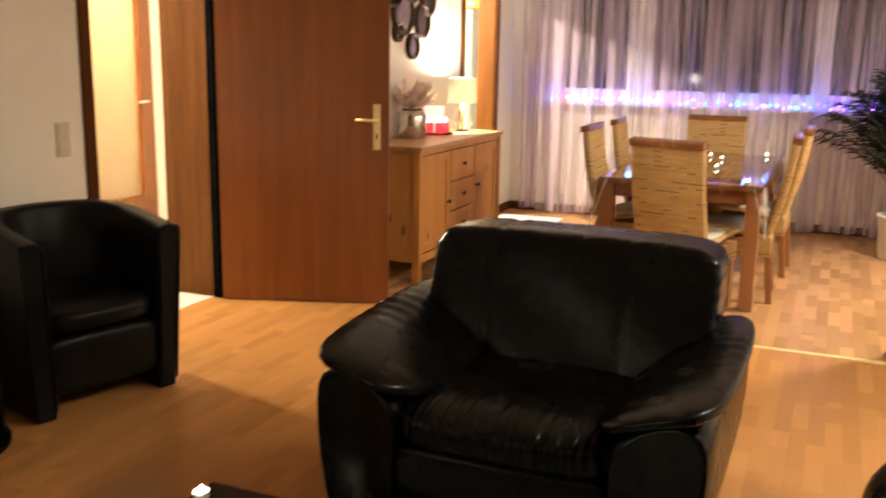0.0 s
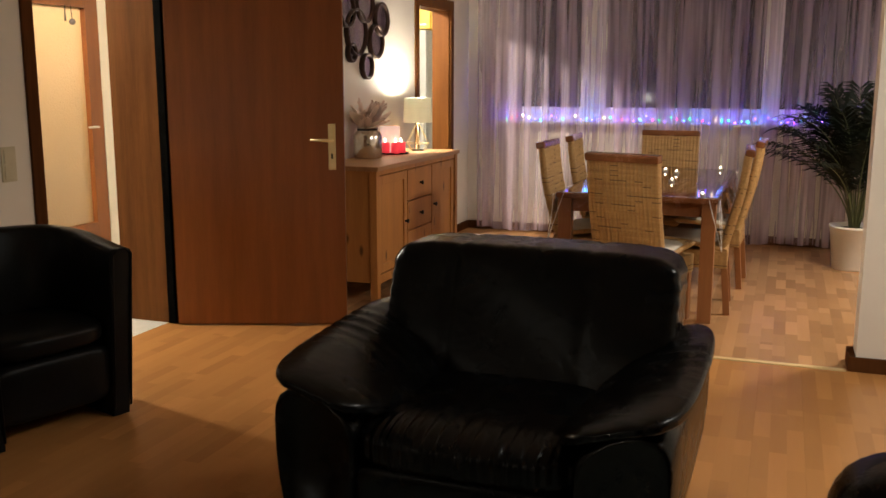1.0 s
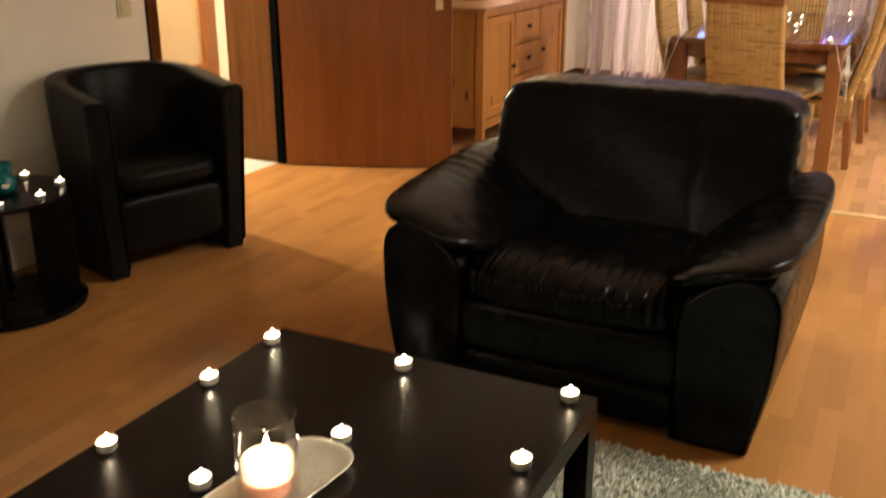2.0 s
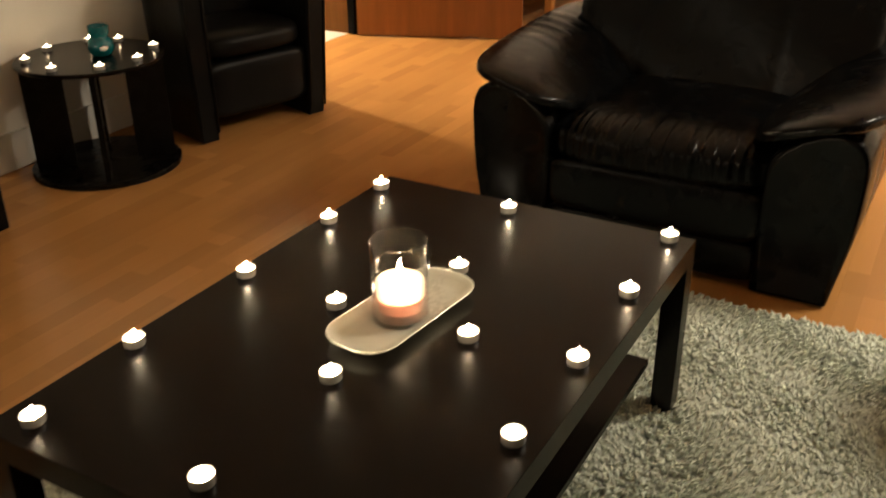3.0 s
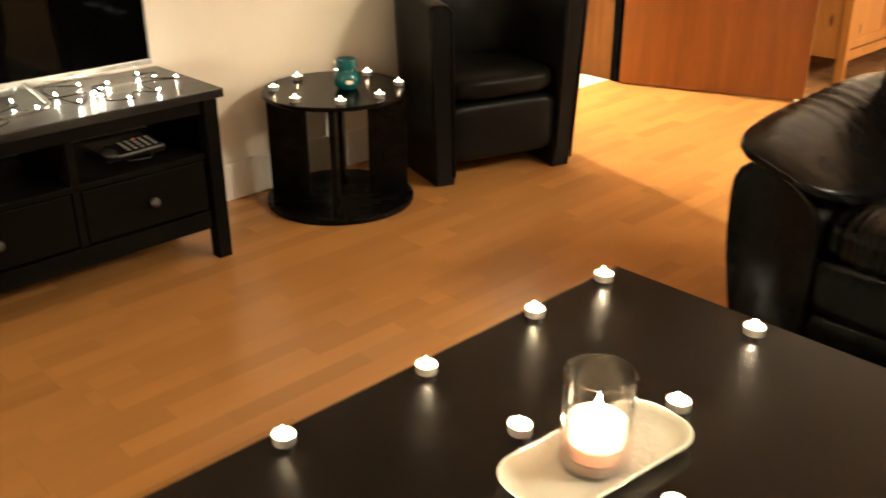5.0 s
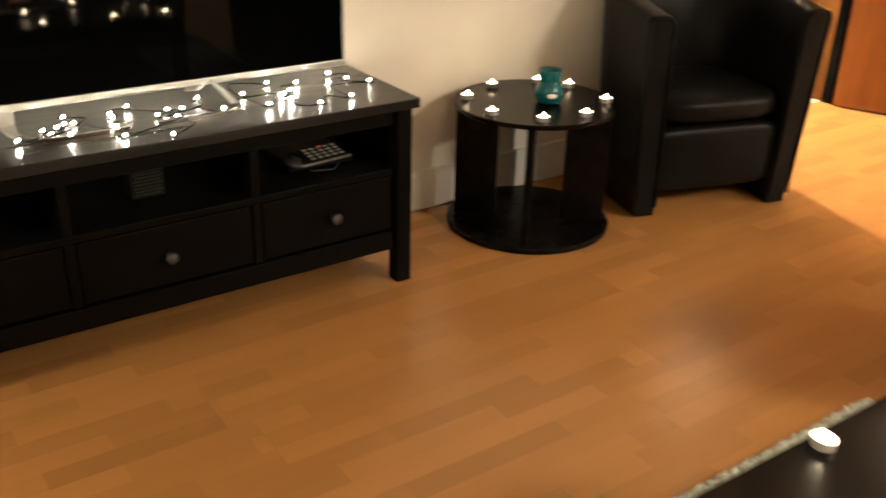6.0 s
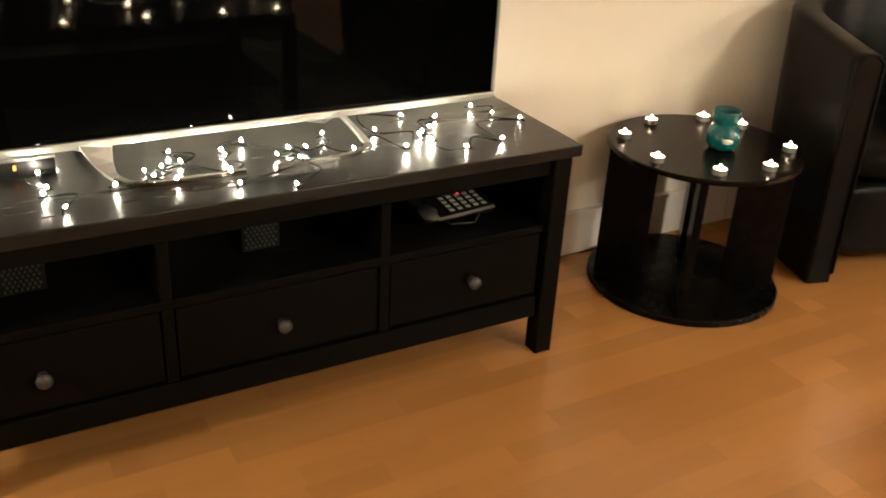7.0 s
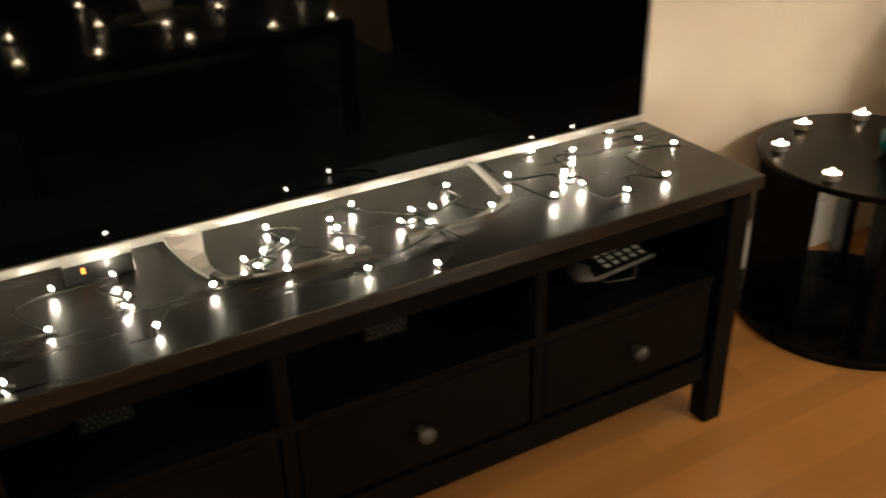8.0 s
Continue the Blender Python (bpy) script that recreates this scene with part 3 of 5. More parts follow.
part("seat_cushion", soft_box(-0.395, 0.395, -0.030, 0.72, 0.275, 0.438, 3.6, 92, seat_shape), LEATHER, chair)
part("front_panel", soft_box(-0.335, 0.335, -0.006, 0.12, 0.140, 0.310, 7, 10), LEATHER, chair)
part("front_panel", soft_box(-0.335, 0.335, 0.002, 0.12, 0.020, 0.146, 8, 10), LEATHER, chair)


def back_shape(p, q):
    p.y += (p.z - 0.45) * 0.30
    p.z -= 0.012 * abs(q.x) ** 4 * max(0, q.z)
    for seam in (-0.265, 0.205):
        d = math.exp(-((p.x - seam) / 0.011) ** 2)
        p.y += 0.006 * d * max(0, -q.y)
        p.z -= 0.008 * d * max(0, q.z)
    if abs(q.x) > 0.75:
        p.x += 0.0022 * math.sin(p.z * 120 + 16 * p.y) * (abs(q.x) - 0.75) * 4
    p.z += 0.0014 * math.sin(p.x * 110 + 2 * math.sin(p.x * 23)) * max(0, q.z) ** 3
    p.y += 0.004 * math.sin(p.x * 9 + p.z * 14) * max(0, -q.y)
    return p


part("backrest", soft_box(-0.510, 0.503, 0.56, 0.83, 0.34, 0.862, 9.5, 54, back_shape), LEATHER, chair)
part("back_shell", soft_box(-0.47, 0.47, 0.78, 0.96, 0.05, 0.76, 6, 9, lambda p, q: Vector((p.x, p.y + (p.z - 0.4) * 0.15, p.z))), LEATHER, chair)
for x in (-0.45, 0.47):
    for y in (0.07, 0.84):
        part("foot", bm_box(x - 0.035, x + 0.035, y - 0.03, y + 0.03, 0, 0.04, 0.004), BLACKPLASTIC, chair)

# ---- tub chair ----
tub = thing("tub_chair", pose(-2.195, 4.020, 0, 0, 0, 73.0), "black faux leather tub chair with a rounded back against the wall", "armchair")


def tub_shell():
    """A horseshoe wall: flat-fronted arms, round back, top edge rising to the back."""
    bm = bmesh.new()
    n = 56
    grid = []
    for k in range(n + 1):
        a = k / n
        if a < 0.22:
            f = a / 0.22
            c, nrm = Vector((0.305, -0.31 + 0.28 * f)), Vector((1, 0))
        elif a > 0.78:
            f = (1 - a) / 0.22
            c, nrm = Vector((-0.305, -0.31 + 0.28 * f)), Vector((-1, 0))
        else:
            g = (a - 0.22) / 0.56 * math.pi
            c, nrm = Vector((0.305 * math.cos(g), -0.03 + 0.235 * math.sin(g))), Vector((math.cos(g), math.sin(g)))
        top = 0.725 + 0.07 * max(0.0, min(1.0, (c.y + 0.31) / 0.45)) ** 1.1
        ring = []
        for off, z in ((-0.045, 0.006), (-0.045, 0.25), (-0.045, 0.5), (-0.045, top - 0.02), (-0.036, top - 0.006), (-0.02, top), (0.02, top), (0.040, top - 0.006), (0.047, top - 0.02), (0.045, 0.5), (0.040, 0.25), (0.030, 0.006)):
            q = c * (0.93 + 0.10 * z) + nrm * off
            ring.append(bm.verts.new((q.x, q.y, z)))
        grid.append(ring)
    for u, v in zip(grid, grid[1:]):
        for k in range(len(u)):
            j = (k + 1) % len(u)
            bm.faces.new((u[k], u[j], v[j], v[k]))
    for f in bm.faces:
        f.smooth = True
    bm.faces.new(grid[0]), bm.faces.new(grid[-1][::-1])
    bmesh.ops.recalc_face_normals(bm, faces=bm.faces)
    return bm


part("shell", tub_shell(), TUBHIDE, tub)
part("seat_cushion", soft_box(-0.26, 0.26, -0.31, 0.17, 0.325, 0.445, 3.6, 14), TUBHIDE, tub)
part("front_panel", soft_box(-0.262, 0.262, -0.285, -0.18, 0.085, 0.325, 6, 8), TUBHIDE, tub)
part("seat_base", bm_box(-0.258, 0.258, -0.20, 0.13, 0.08, 0.31, 0.01), TUBHIDE, tub)
for s in (-1, 1):
    part("piping", bm_tube([(s * 0.240, -0.295, 0.04), (s * 0.262, -0.312, 0.70), (s * 0.29, -0.312, 0.724), (s * 0.325, -0.312, 0.724), (s * 0.349, -0.312, 0.70), (s * 0.320, -0.295, 0.04)], 0.005, 6), TUBHIDE, tub, smooth=True)
    part("foot", bm_box(s * 0.275 - 0.012, s * 0.275 + 0.012, -0.26, -0.22, 0, 0.012, 0.002), BLACKPLASTIC, tub)
part("foot", bm_box(-0.03, 0.03, 0.17, 0.20, 0, 0.012, 0.002), BLACKPLASTIC, tub)

# ---- round side table ----
RT = (-2.20, 3.29)
rtab = thing("side_table", pose(*RT, 0, 0, 0, 3), "round black side table with board legs and a round base", "side table")
disc = lambda r, z0, z1: bm_lathe([(0, z0), (r - 0.004, z0), (r, z0 + 0.004), (r, z1 - 0.004), (r - 0.004, z1), (0, z1)], 64)
part("tabletop", disc(0.275, 0.424, 0.440), BLACKBROWN, rtab)
part("base", disc(0.285, 0.0, 0.022), BLACKMATTE, rtab)
for a in (45, 135, 225, 315):
    part("leg_board", turned(bm_box(0.115, 0.262, -0.011, 0.011, 0.022, 0.424, 0.002), Matrix.Rotation(radians(a), 4, "Z")), BLACKMATTE, rtab)

# ---- sideboard ----
side = thing("sideboard", pose(0, 0, 0), "stained pine sideboard with doors and three drawers by the wall", "sideboard")
SX0, SX1, SY0, SY1 = -2.07, -1.625, 6.42, 7.97
part("top", bm_box(SX0 - 0.005, SX1 + 0.015, SY0 - 0.012, SY1 + 0.012, 0.852, 0.88, 0.004), PINETOP, side)
for y in (SY0, SY1 - 0.05):
    for x in (SX0, SX1 - 0.05):
        part("post", bm_box(x, x + 0.05, y, y + 0.05, 0, 0.852, 0.003), PINE, side)
for y in (SY0 + 0.012, SY1 - 0.030):
    part("side_panel", bm_box(SX0 + 0.05, SX1 - 0.05, y, y + 0.018, 0.13, 0.852), PINE, side)
part("back_panel", bm_box(SX0 + 0.005, SX0 + 0.015, SY0 + 0.05, SY1 - 0.05, 0.12, 0.852), PINE, side)
part("bottom_rail", bm_box(SX1 - 0.035, SX1 - 0.008, SY0 + 0.05, SY1 - 0.05, 0.12, 0.175), PINE, side)
part("top_rail", bm_box(SX1 - 0.035, SX1 - 0.008, SY0 + 0.05, SY1 - 0.05, 0.82, 0.852), PINE, side)
part("bottom_panel", bm_box(SX0 + 0.015, SX1 - 0.035, SY0 + 0.05, SY1 - 0.05, 0.14, 0.158), PINE, side)


def panel_door(y0, y1, z0, z1, parent):
    d = part("door", bm_box(SX1 - 0.034, SX1 - 0.020, y0 + 0.05, y1 - 0.05, z0 + 0.05, z1 - 0.05), PINE, parent)
    for a, b, c, e in ((y0, y0 + 0.055, z0, z1), (y1 - 0.055, y1, z0, z1), (y0 + 0.055, y1 - 0.055, z0, z0 + 0.055), (y0 + 0.055, y1 - 0.055, z1 - 0.055, z1)):
        part("stile", bm_box(SX1 - 0.034, SX1 - 0.010, a, b, c, e, 0.003), PINE, d)
    return d


DARKKNOB = mat("dark_iron", (0.03, 0.022, 0.016), (0.05, 0.04, 0.03), 0.4, 0.8, 30)


def knob(y, z, parent):
    part("knob", turned(bm_lathe([(0, 0), (0.009, 0), (0.007, 0.010), (0.015, 0.018), (0.015, 0.024), (0, 0.029)], 16), Matrix.Translation((SX1 - 0.010, y, z)) @ Matrix.Rotation(math.pi / 2, 4, "Y")), DARKKNOB, parent, "dark metal knob", smooth=True)


d1 = panel_door(SY0 + 0.06, 6.955, 0.185, 0.812, side)
knob(6.92, 0.47, d1)
d2 = panel_door(7.435, SY1 - 0.06, 0.185, 0.812, side)
knob(7.47, 0.52, d2)
for z0, z1 in ((0.60, 0.812), (0.395, 0.592), (0.185, 0.387)):
    d = part("drawer", bm_box(SX1 - 0.034, SX1 - 0.010, 6.965, 7.425, z0, z1, 0.004), PINE, side)
    knob(7.195, (z0 + z1) / 2, d)
for y in (6.96, 7.43):
    part("divider", bm_box(SX1 - 0.4, SX1 - 0.036, y - 0.009, y + 0.009, 0.16, 0.82), PINE, side)

# ---- dining table and chairs ----
TABLEWOOD = wood_mat("reddish_table_wood", (0.16, 0.058, 0.020), (0.27, 0.11, 0.042), 0.22, 1, 14, 0.3)
LEGWOOD = wood_mat("chair_leg_wood", (0.22, 0.085, 0.026), (0.34, 0.15, 0.05), 0.35, 2, 14)
dt = thing("dining_table", pose(-0.05, 7.56, 0), "brown wooden dining table under a clear plastic cover", "dining table")
part("tabletop", bm_box(-0.475, 0.475, -0.94, 0.94, 0.715, 0.745, 0.004), TABLEWOOD, dt)
for sx in (-1, 1):
    part("apron", bm_box(sx * 0.425 - 0.012, sx * 0.425 + 0.012, -0.84, 0.84, 0.63, 0.715), TABLEWOOD, dt)
    part("apron", bm_box(-0.40, 0.40, sx * 0.87 - 0.012, sx * 0.87 + 0.012, 0.63, 0.715), TABLEWOOD, dt)
    for sy in (-1, 1):
        part("leg", bm_box(sx * 0.425 - 0.04, sx * 0.425 + 0.04, sy * 0.87 - 0.04, sy * 0.87 + 0.04, 0, 0.715, 0.004), LEGWOOD, dt)
RATTAN = wood_mat("rattan_weave", (0.30, 0.165, 0.050), (0.52, 0.33, 0.12), 0.5, 0, 60, 0, 0.3)


def dashes(m):
    """Short dark staple gaps scattered between the canes."""
    t = m.node_tree
    n, link, p = t.nodes, t.links.new, t.nodes["Principled BSDF"]
    co, sep, comb, white = n.new("ShaderNodeTexCoord"), n.new("ShaderNodeSeparateXYZ"), n.new("ShaderNodeCombineXYZ"), n.new("ShaderNodeTexWhiteNoise")
    link(co.outputs["Object"], sep.inputs[0])

    def op(kind, a, b=None):
        o = n.new("ShaderNodeMath")
        o.operation = kind
        for k, v in enumerate((a, b)):
            if isinstance(v, (int, float)):
                o.inputs[k].default_value = v
            elif v is not None:
                link(v, o.inputs[k])
        return o.outputs[0]

    tall = op("MULTIPLY", sep.outputs[2], 36.0)
    link(op("FLOOR", op("MULTIPLY", op("ADD", sep.outputs[0], 0.225), 20.0)), comb.inputs[0]), link(op("FLOOR", tall), comb.inputs[1])
    link(comb.outputs[0], white.inputs[0])
    mask = op("MULTIPLY", op("GREATER_THAN", white.outputs[0], 0.76), op("LESS_THAN", op("FRACT", tall), 0.22))
    mx = n.new("ShaderNodeMix")
    mx.data_type = "RGBA"
    link(op("MULTIPLY", mask, 0.7), mx.inputs["Factor"]), link(p.inputs["Base Color"].links[0].from_socket, mx.inputs["A"])
    mx.inputs["B"].default_value = (0.035, 0.016, 0.005, 1)
    link(mx.outputs["Result"], p.inputs["Base Color"])


dashes(RATTAN)
CUSHION = mat("pale_cushion_cloth", (0.50, 0.46, 0.38), (0.6, 0.56, 0.47), 0.9, 0, 10, 0.3, 400)


def woven(width, height, thick, cols, rows):
    """A woven slab: upright round canes side by side, bowed as a chair back."""
    bm = bmesh.new()
    nx, nz = cols * 4, rows
    for side in (1, -1):
        grid = []
        for j in range(nz + 1):
            row = []
            for i in range(nx + 1):
                u, w = i / nx, j / nz
                x, z = (u - 0.5) * width, w * height
                y = side * (thick / 2 + 0.0055 * math.sin(math.pi * (i % 4) / 4) + 0.0015 * math.sin(j * 2.1 + (i // 4) * 1.7))
                if i in (0, nx) or j in (0, nz):
                    y *= 0.4
                y += 0.05 * math.sin(w * math.pi * 0.9) + 0.10 * w * w
                row.append(bm.verts.new((x, y, z)))
            grid.append(row)
        for a, b in zip(grid, grid[1:]):
            for i in range(nx):
                q = (a[i], a[i + 1], b[i + 1], b[i])
                bm.faces.new(q[::-1] if side > 0 else q)
        if side == 1:
            front = grid
    rim = lambda g: g[0][:-1] + [r[-1] for r in g[:-1]] + g[-1][:0:-1] + [r[0] for r in g[:0:-1]]
    p, q = rim(front), rim(grid)
    for k in range(len(p)):
        j = (k + 1) % len(p)
        bm.faces.new((p[k], p[j], q[j], q[k]))
    return bm


def rattan_chair(m, label):
    """Faces -y in its own axes; the backrest stands at +y."""
    ch = thing("rattan_chair", m, label, "chair", "chairs round the dining table")
    part("backrest", turned(woven(0.45, 0.575, 0.035, 18, 22), Matrix.Translation((0, 0.20, 0.42))), RATTAN, ch)
    part("top_rail", turned(bm_box(-0.228, 0.228, -0.030, 0.030, 0, 0.045, 0.012), Matrix.Translation((0, 0.318, 0.972)) @ Matrix.Rotation(radians(-10), 4, "X")), TABLEWOOD, ch, "reddish wooden top rail")
    part("seat", turned(woven(0.45, 0.44, 0.05, 18, 14), Matrix.Translation((0, 0.22, 0.405)) @ Matrix.Rotation(radians(90), 4, "X") @ Matrix.Diagonal((1, 0.5, 1, 1))), RATTAN, ch)
    part("seat_skirt", bm_box(-0.222, 0.222, -0.215, 0.225, 0.29, 0.40, 0.008), RATTAN, ch)
    part("seat_pad", soft_box(-0.21, 0.21, -0.23, 0.16, 0.425, 0.475, 4, 6), CUSHION, ch, "pale seat pad")
    for x in (-0.195, 0.195):
        part("leg", bm_box(x - 0.02, x + 0.02, -0.205, -0.165, 0, 0.335, 0.003), LEGWOOD, ch)
        part("leg", turned(bm_box(x - 0.02, x + 0.02, -0.02, 0.02, 0, 0.345, 0.003), Matrix.Translation((0, 0.235, 0)) @ Matrix.Rotation(radians(5), 4, "X")), LEGWOOD, ch)
    return ch


first = rattan_chair(pose(0.02, 6.62, 0, 0, 0, 162), "high-backed woven rattan chair with pale seat pad")
for x, y, r in ((0.25, 7.10, -88), (0.30, 7.90, -92), (-0.42, 7.30, 90), (-0.40, 8.05, 93), (-0.10, 8.50, 0)):
    copy_thing(first, pose(x, y, 0, 0, 0, r))

# ---- curtain and window ----
def sheer_mat():
    m = bpy.data.materials.new("sheer_voile")
    m.use_nodes = True
    t = m.node_tree
    n, link = t.nodes, t.links.new
    n.remove(n["Principled BSDF"])
    dif, tra, clear, mix, mix2 = n.new("ShaderNodeBsdfDiffuse"), n.new("ShaderNodeBsdfTranslucent"), n.new("ShaderNodeBsdfTransparent"), n.new("ShaderNodeMixShader"), n.new("ShaderNodeMixShader")
    co, mp, noi, ramp = n.new("ShaderNodeTexCoord"), n.new("ShaderNodeMapping"), n.new("ShaderNodeTexNoise"), n.new("ShaderNodeValToRGB")
    mp.inputs["Scale"].default_value = (1, 1, 0.03)
    noi.inputs["Scale"].default_value = 40
    link(co.outputs["Object"], mp.inputs[0]), link(mp.outputs[0], noi.inputs[0]), link(noi.outputs[0], ramp.inputs[0])
    ramp.color_ramp.elements[0].color, ramp.color_ramp.elements[1].color = (0.46, 0.37, 0.46, 1), (0.70, 0.59, 0.69, 1)
    link(ramp.outputs[0], dif.inputs[0]), link(ramp.outputs[0], tra.inputs[0])
    mix.inputs[0].default_value = 0.35
    wide, thin = n.new("ShaderNodeTexNoise"), n.new("ShaderNodeMapRange")
    wide.inputs["Scale"].default_value = 15
    link(mp.outputs[0], wide.inputs[0]), link(wide.outputs[0], thin.inputs[0])
    thin.inputs[1].default_value, thin.inputs[2].default_value, thin.inputs[3].default_value, thin.inputs[4].default_value = 0.36, 0.56, 0.22, 0.66
    link(thin.outputs[0], mix2.inputs[0])
    link(dif.outputs[0], mix.inputs[1]), link(tra.outputs[0], mix.inputs[2])
    link(mix.outputs[0], mix2.inputs[1]), link(clear.outputs[0], mix2.inputs[2])
    link(mix2.outputs[0], n["Material Output"].inputs[0])
    return m


SHEER = sheer_mat()


def curtain_bm(x0, x1, y, z0, z1, seed):
    bm = bmesh.new()
    rnd = random.Random(seed)
    waves = [(rnd.uniform(0.012, 0.03), rnd.uniform(14, 46), rnd.uniform(0, 6)) for _ in range(5)]
    n, rows = int((x1 - x0) / 0.006), 14
    grid = []
    for j in range(rows + 1):
        w = j / rows
        row = []
        for i in range(n + 1):
            x = x0 + (x1 - x0) * i / n
            xs = x + 0.02 * math.sin(3 * x + 2 * w)
            off = sum(a * math.sin(f * xs + p) for a, f, p in waves)
            off += 0.02 * math.exp(-((math.sin(xs * 6.2) - 0.6) / 0.25) ** 2)
            row.append(bm.verts.new((x, y + off * (1.05 - 0.45 * w), z0 + (z1 - z0) * w + (0.012 * math.sin(9 * x) if j == 0 else 0))))
        grid.append(row)
    for a, b in zip(grid, grid[1:]):
        for i in range(n):
            bm.faces.new((a[i], a[i + 1], b[i + 1], b[i]))
    return bm


part("curtain", curtain_bm(-1.95, 2.6, 9.47, 0.03, 2.44, 4), SHEER, None, "floor-length sheer pale mauve curtain across the window", smooth=True, category="curtain")
part("curtain_rail", bm_box(-2.05, 2.7, 9.43, 9.50, 2.44, 2.48, 0.004), WHITE, None, "white curtain rail under the ceiling", category="curtain rail")
win = tagged(new("window_1"), "wide white window with dark night panes behind the curtain", "window", kind="structure")
for x0, x1, z0, z1 in ((-1.68, -1.60, 1.04, 2.3), (-1.02, -0.79, 1.04, 2.3), (0.555, 0.70, 1.04, 2.3), (2.2, 2.3, 1.04, 2.3)):
    part("window_frame", bm_box(x0, x1, NY + 0.05, NY + 0.12, z0, z1, 0.004), WHITE, win)
for x0, x1 in ((-1.60, -1.02), (-0.79, 0.555), (0.70, 2.2)):
    part("window_frame", bm_box(x0, x1, NY + 0.05, NY + 0.12, 1.04, 1.17, 0.004), WHITE, win)
    part("window_frame", bm_box(x0, x1, NY + 0.05, NY + 0.12, 2.2, 2.3, 0.004), WHITE, win)
    part("pane", bm_box(x0, x1, NY + 0.08, NY + 0.09, 1.17, 2.2), NIGHT, win)
part("window_sill", bm_box(-1.75, 2.4, NY - 0.10, NY + 0.05, 1.02, 1.042, 0.004), WHITE, win)
part("backdrop", bm_box(-2.2, 8, NY + 3.0, NY + 3.05, -1, 5), NIGHT, None, "dark night outside the window", category="backdrop", kind="structure")

# ---- rug ----
rug = part("rug", bm_box(-0.87, 1.35, 0.45, 3.29, 0.0, 0.014, 0.004), mat("rug_backing", (0.30, 0.32, 0.28), (0.42, 0.43, 0.38), 0.95, 0, 30, 0.5), None, "thick pale grey-green shaggy rug under the coffee table", category="rug")

# ---- candles ----
CUP = None


def tealight(x, y, z, label, group):
    global CUP
    if CUP is None:
        CUP = thing("tealight", pose(x, y, z), label, "candle", group)
        part("cup", bm_lathe([(0, 0), (0.0185, 0), (0.019, 0.002), (0.019, 0.016), (0.0197, 0.0165), (0.0183, 0.0165), (0.018, 0.004), (0, 0.004)], 24), ALU, CUP, "thin aluminium cup", smooth=False)
        part("wax", bm_lathe([(0, 0.004), (0.0178, 0.004), (0.0178, 0.0125), (0.012, 0.0115), (0, 0.011)], 20), MELT, CUP, "molten wax, flame light put in as white glow")
        part("flame", bm_lathe([(0, 0.0145), (0.0036, 0.0170), (0.0040, 0.0205), (0.0026, 0.0260), (0, 0.0310)], 6), BRIGHTFLAME, CUP, "small burning flame", smooth=True)
        return CUP
    ob = copy_thing(CUP, pose(x, y, z))
    return tagged(ob, label, "candle", group)


for x, y in ((-0.138, 1.63), (-0.129, 1.934), (-0.262, 2.141), (-0.124, 2.379), (0.015, 2.155), (-0.163, 2.697), (-0.502, 1.857), (-0.472, 1.614), (-0.498, 2.159), (-0.502, 2.455), (-0.503, 2.680), (0.212, 2.722), (0.215, 2.446), (0.217, 2.174), (0.211, 1.928)):
    tealight(x, y, 0.45, "lit white tealight in an aluminium cup on the coffee table", "tealights on the coffee table")
CUP = thing("tealight", pose(-2.337, 3.108, 0.44), "lit white tealight in an aluminium cup on the side table", "candle", "tealights on the side table")
part("cup", bm_lathe([(0, 0), (0.0185, 0), (0.019, 0.002), (0.019, 0.016), (0.0197, 0.0165), (0.0183, 0.0165), (0.018, 0.004), (0, 0.004)], 24), ALU, CUP, "thin aluminium cup", smooth=False)
part("wax", bm_lathe([(0, 0.004), (0.0178, 0.004), (0.0178, 0.0125), (0.012, 0.0115), (0, 0.011)], 20), MELT, CUP, "molten wax, flame light put in as white glow")
part("flame", bm_lathe([(0, 0.0135), (0.0036, 0.0155), (0.0042, 0.0190), (0.0026, 0.024), (0, 0.0295)], 6), SMALLFLAME, CUP, "small burning flame", smooth=True)
for x, y in ((-2.407, 3.267), (-2.373, 3.445), (-2.273, 3.505), (-2.069, 3.49), (-1.985, 3.323), (-2.014, 3.168), (-2.152, 3.071)):
    tealight(x, y, 0.44, "lit white tealight in an aluminium cup on the side table", "tealights on the side table")

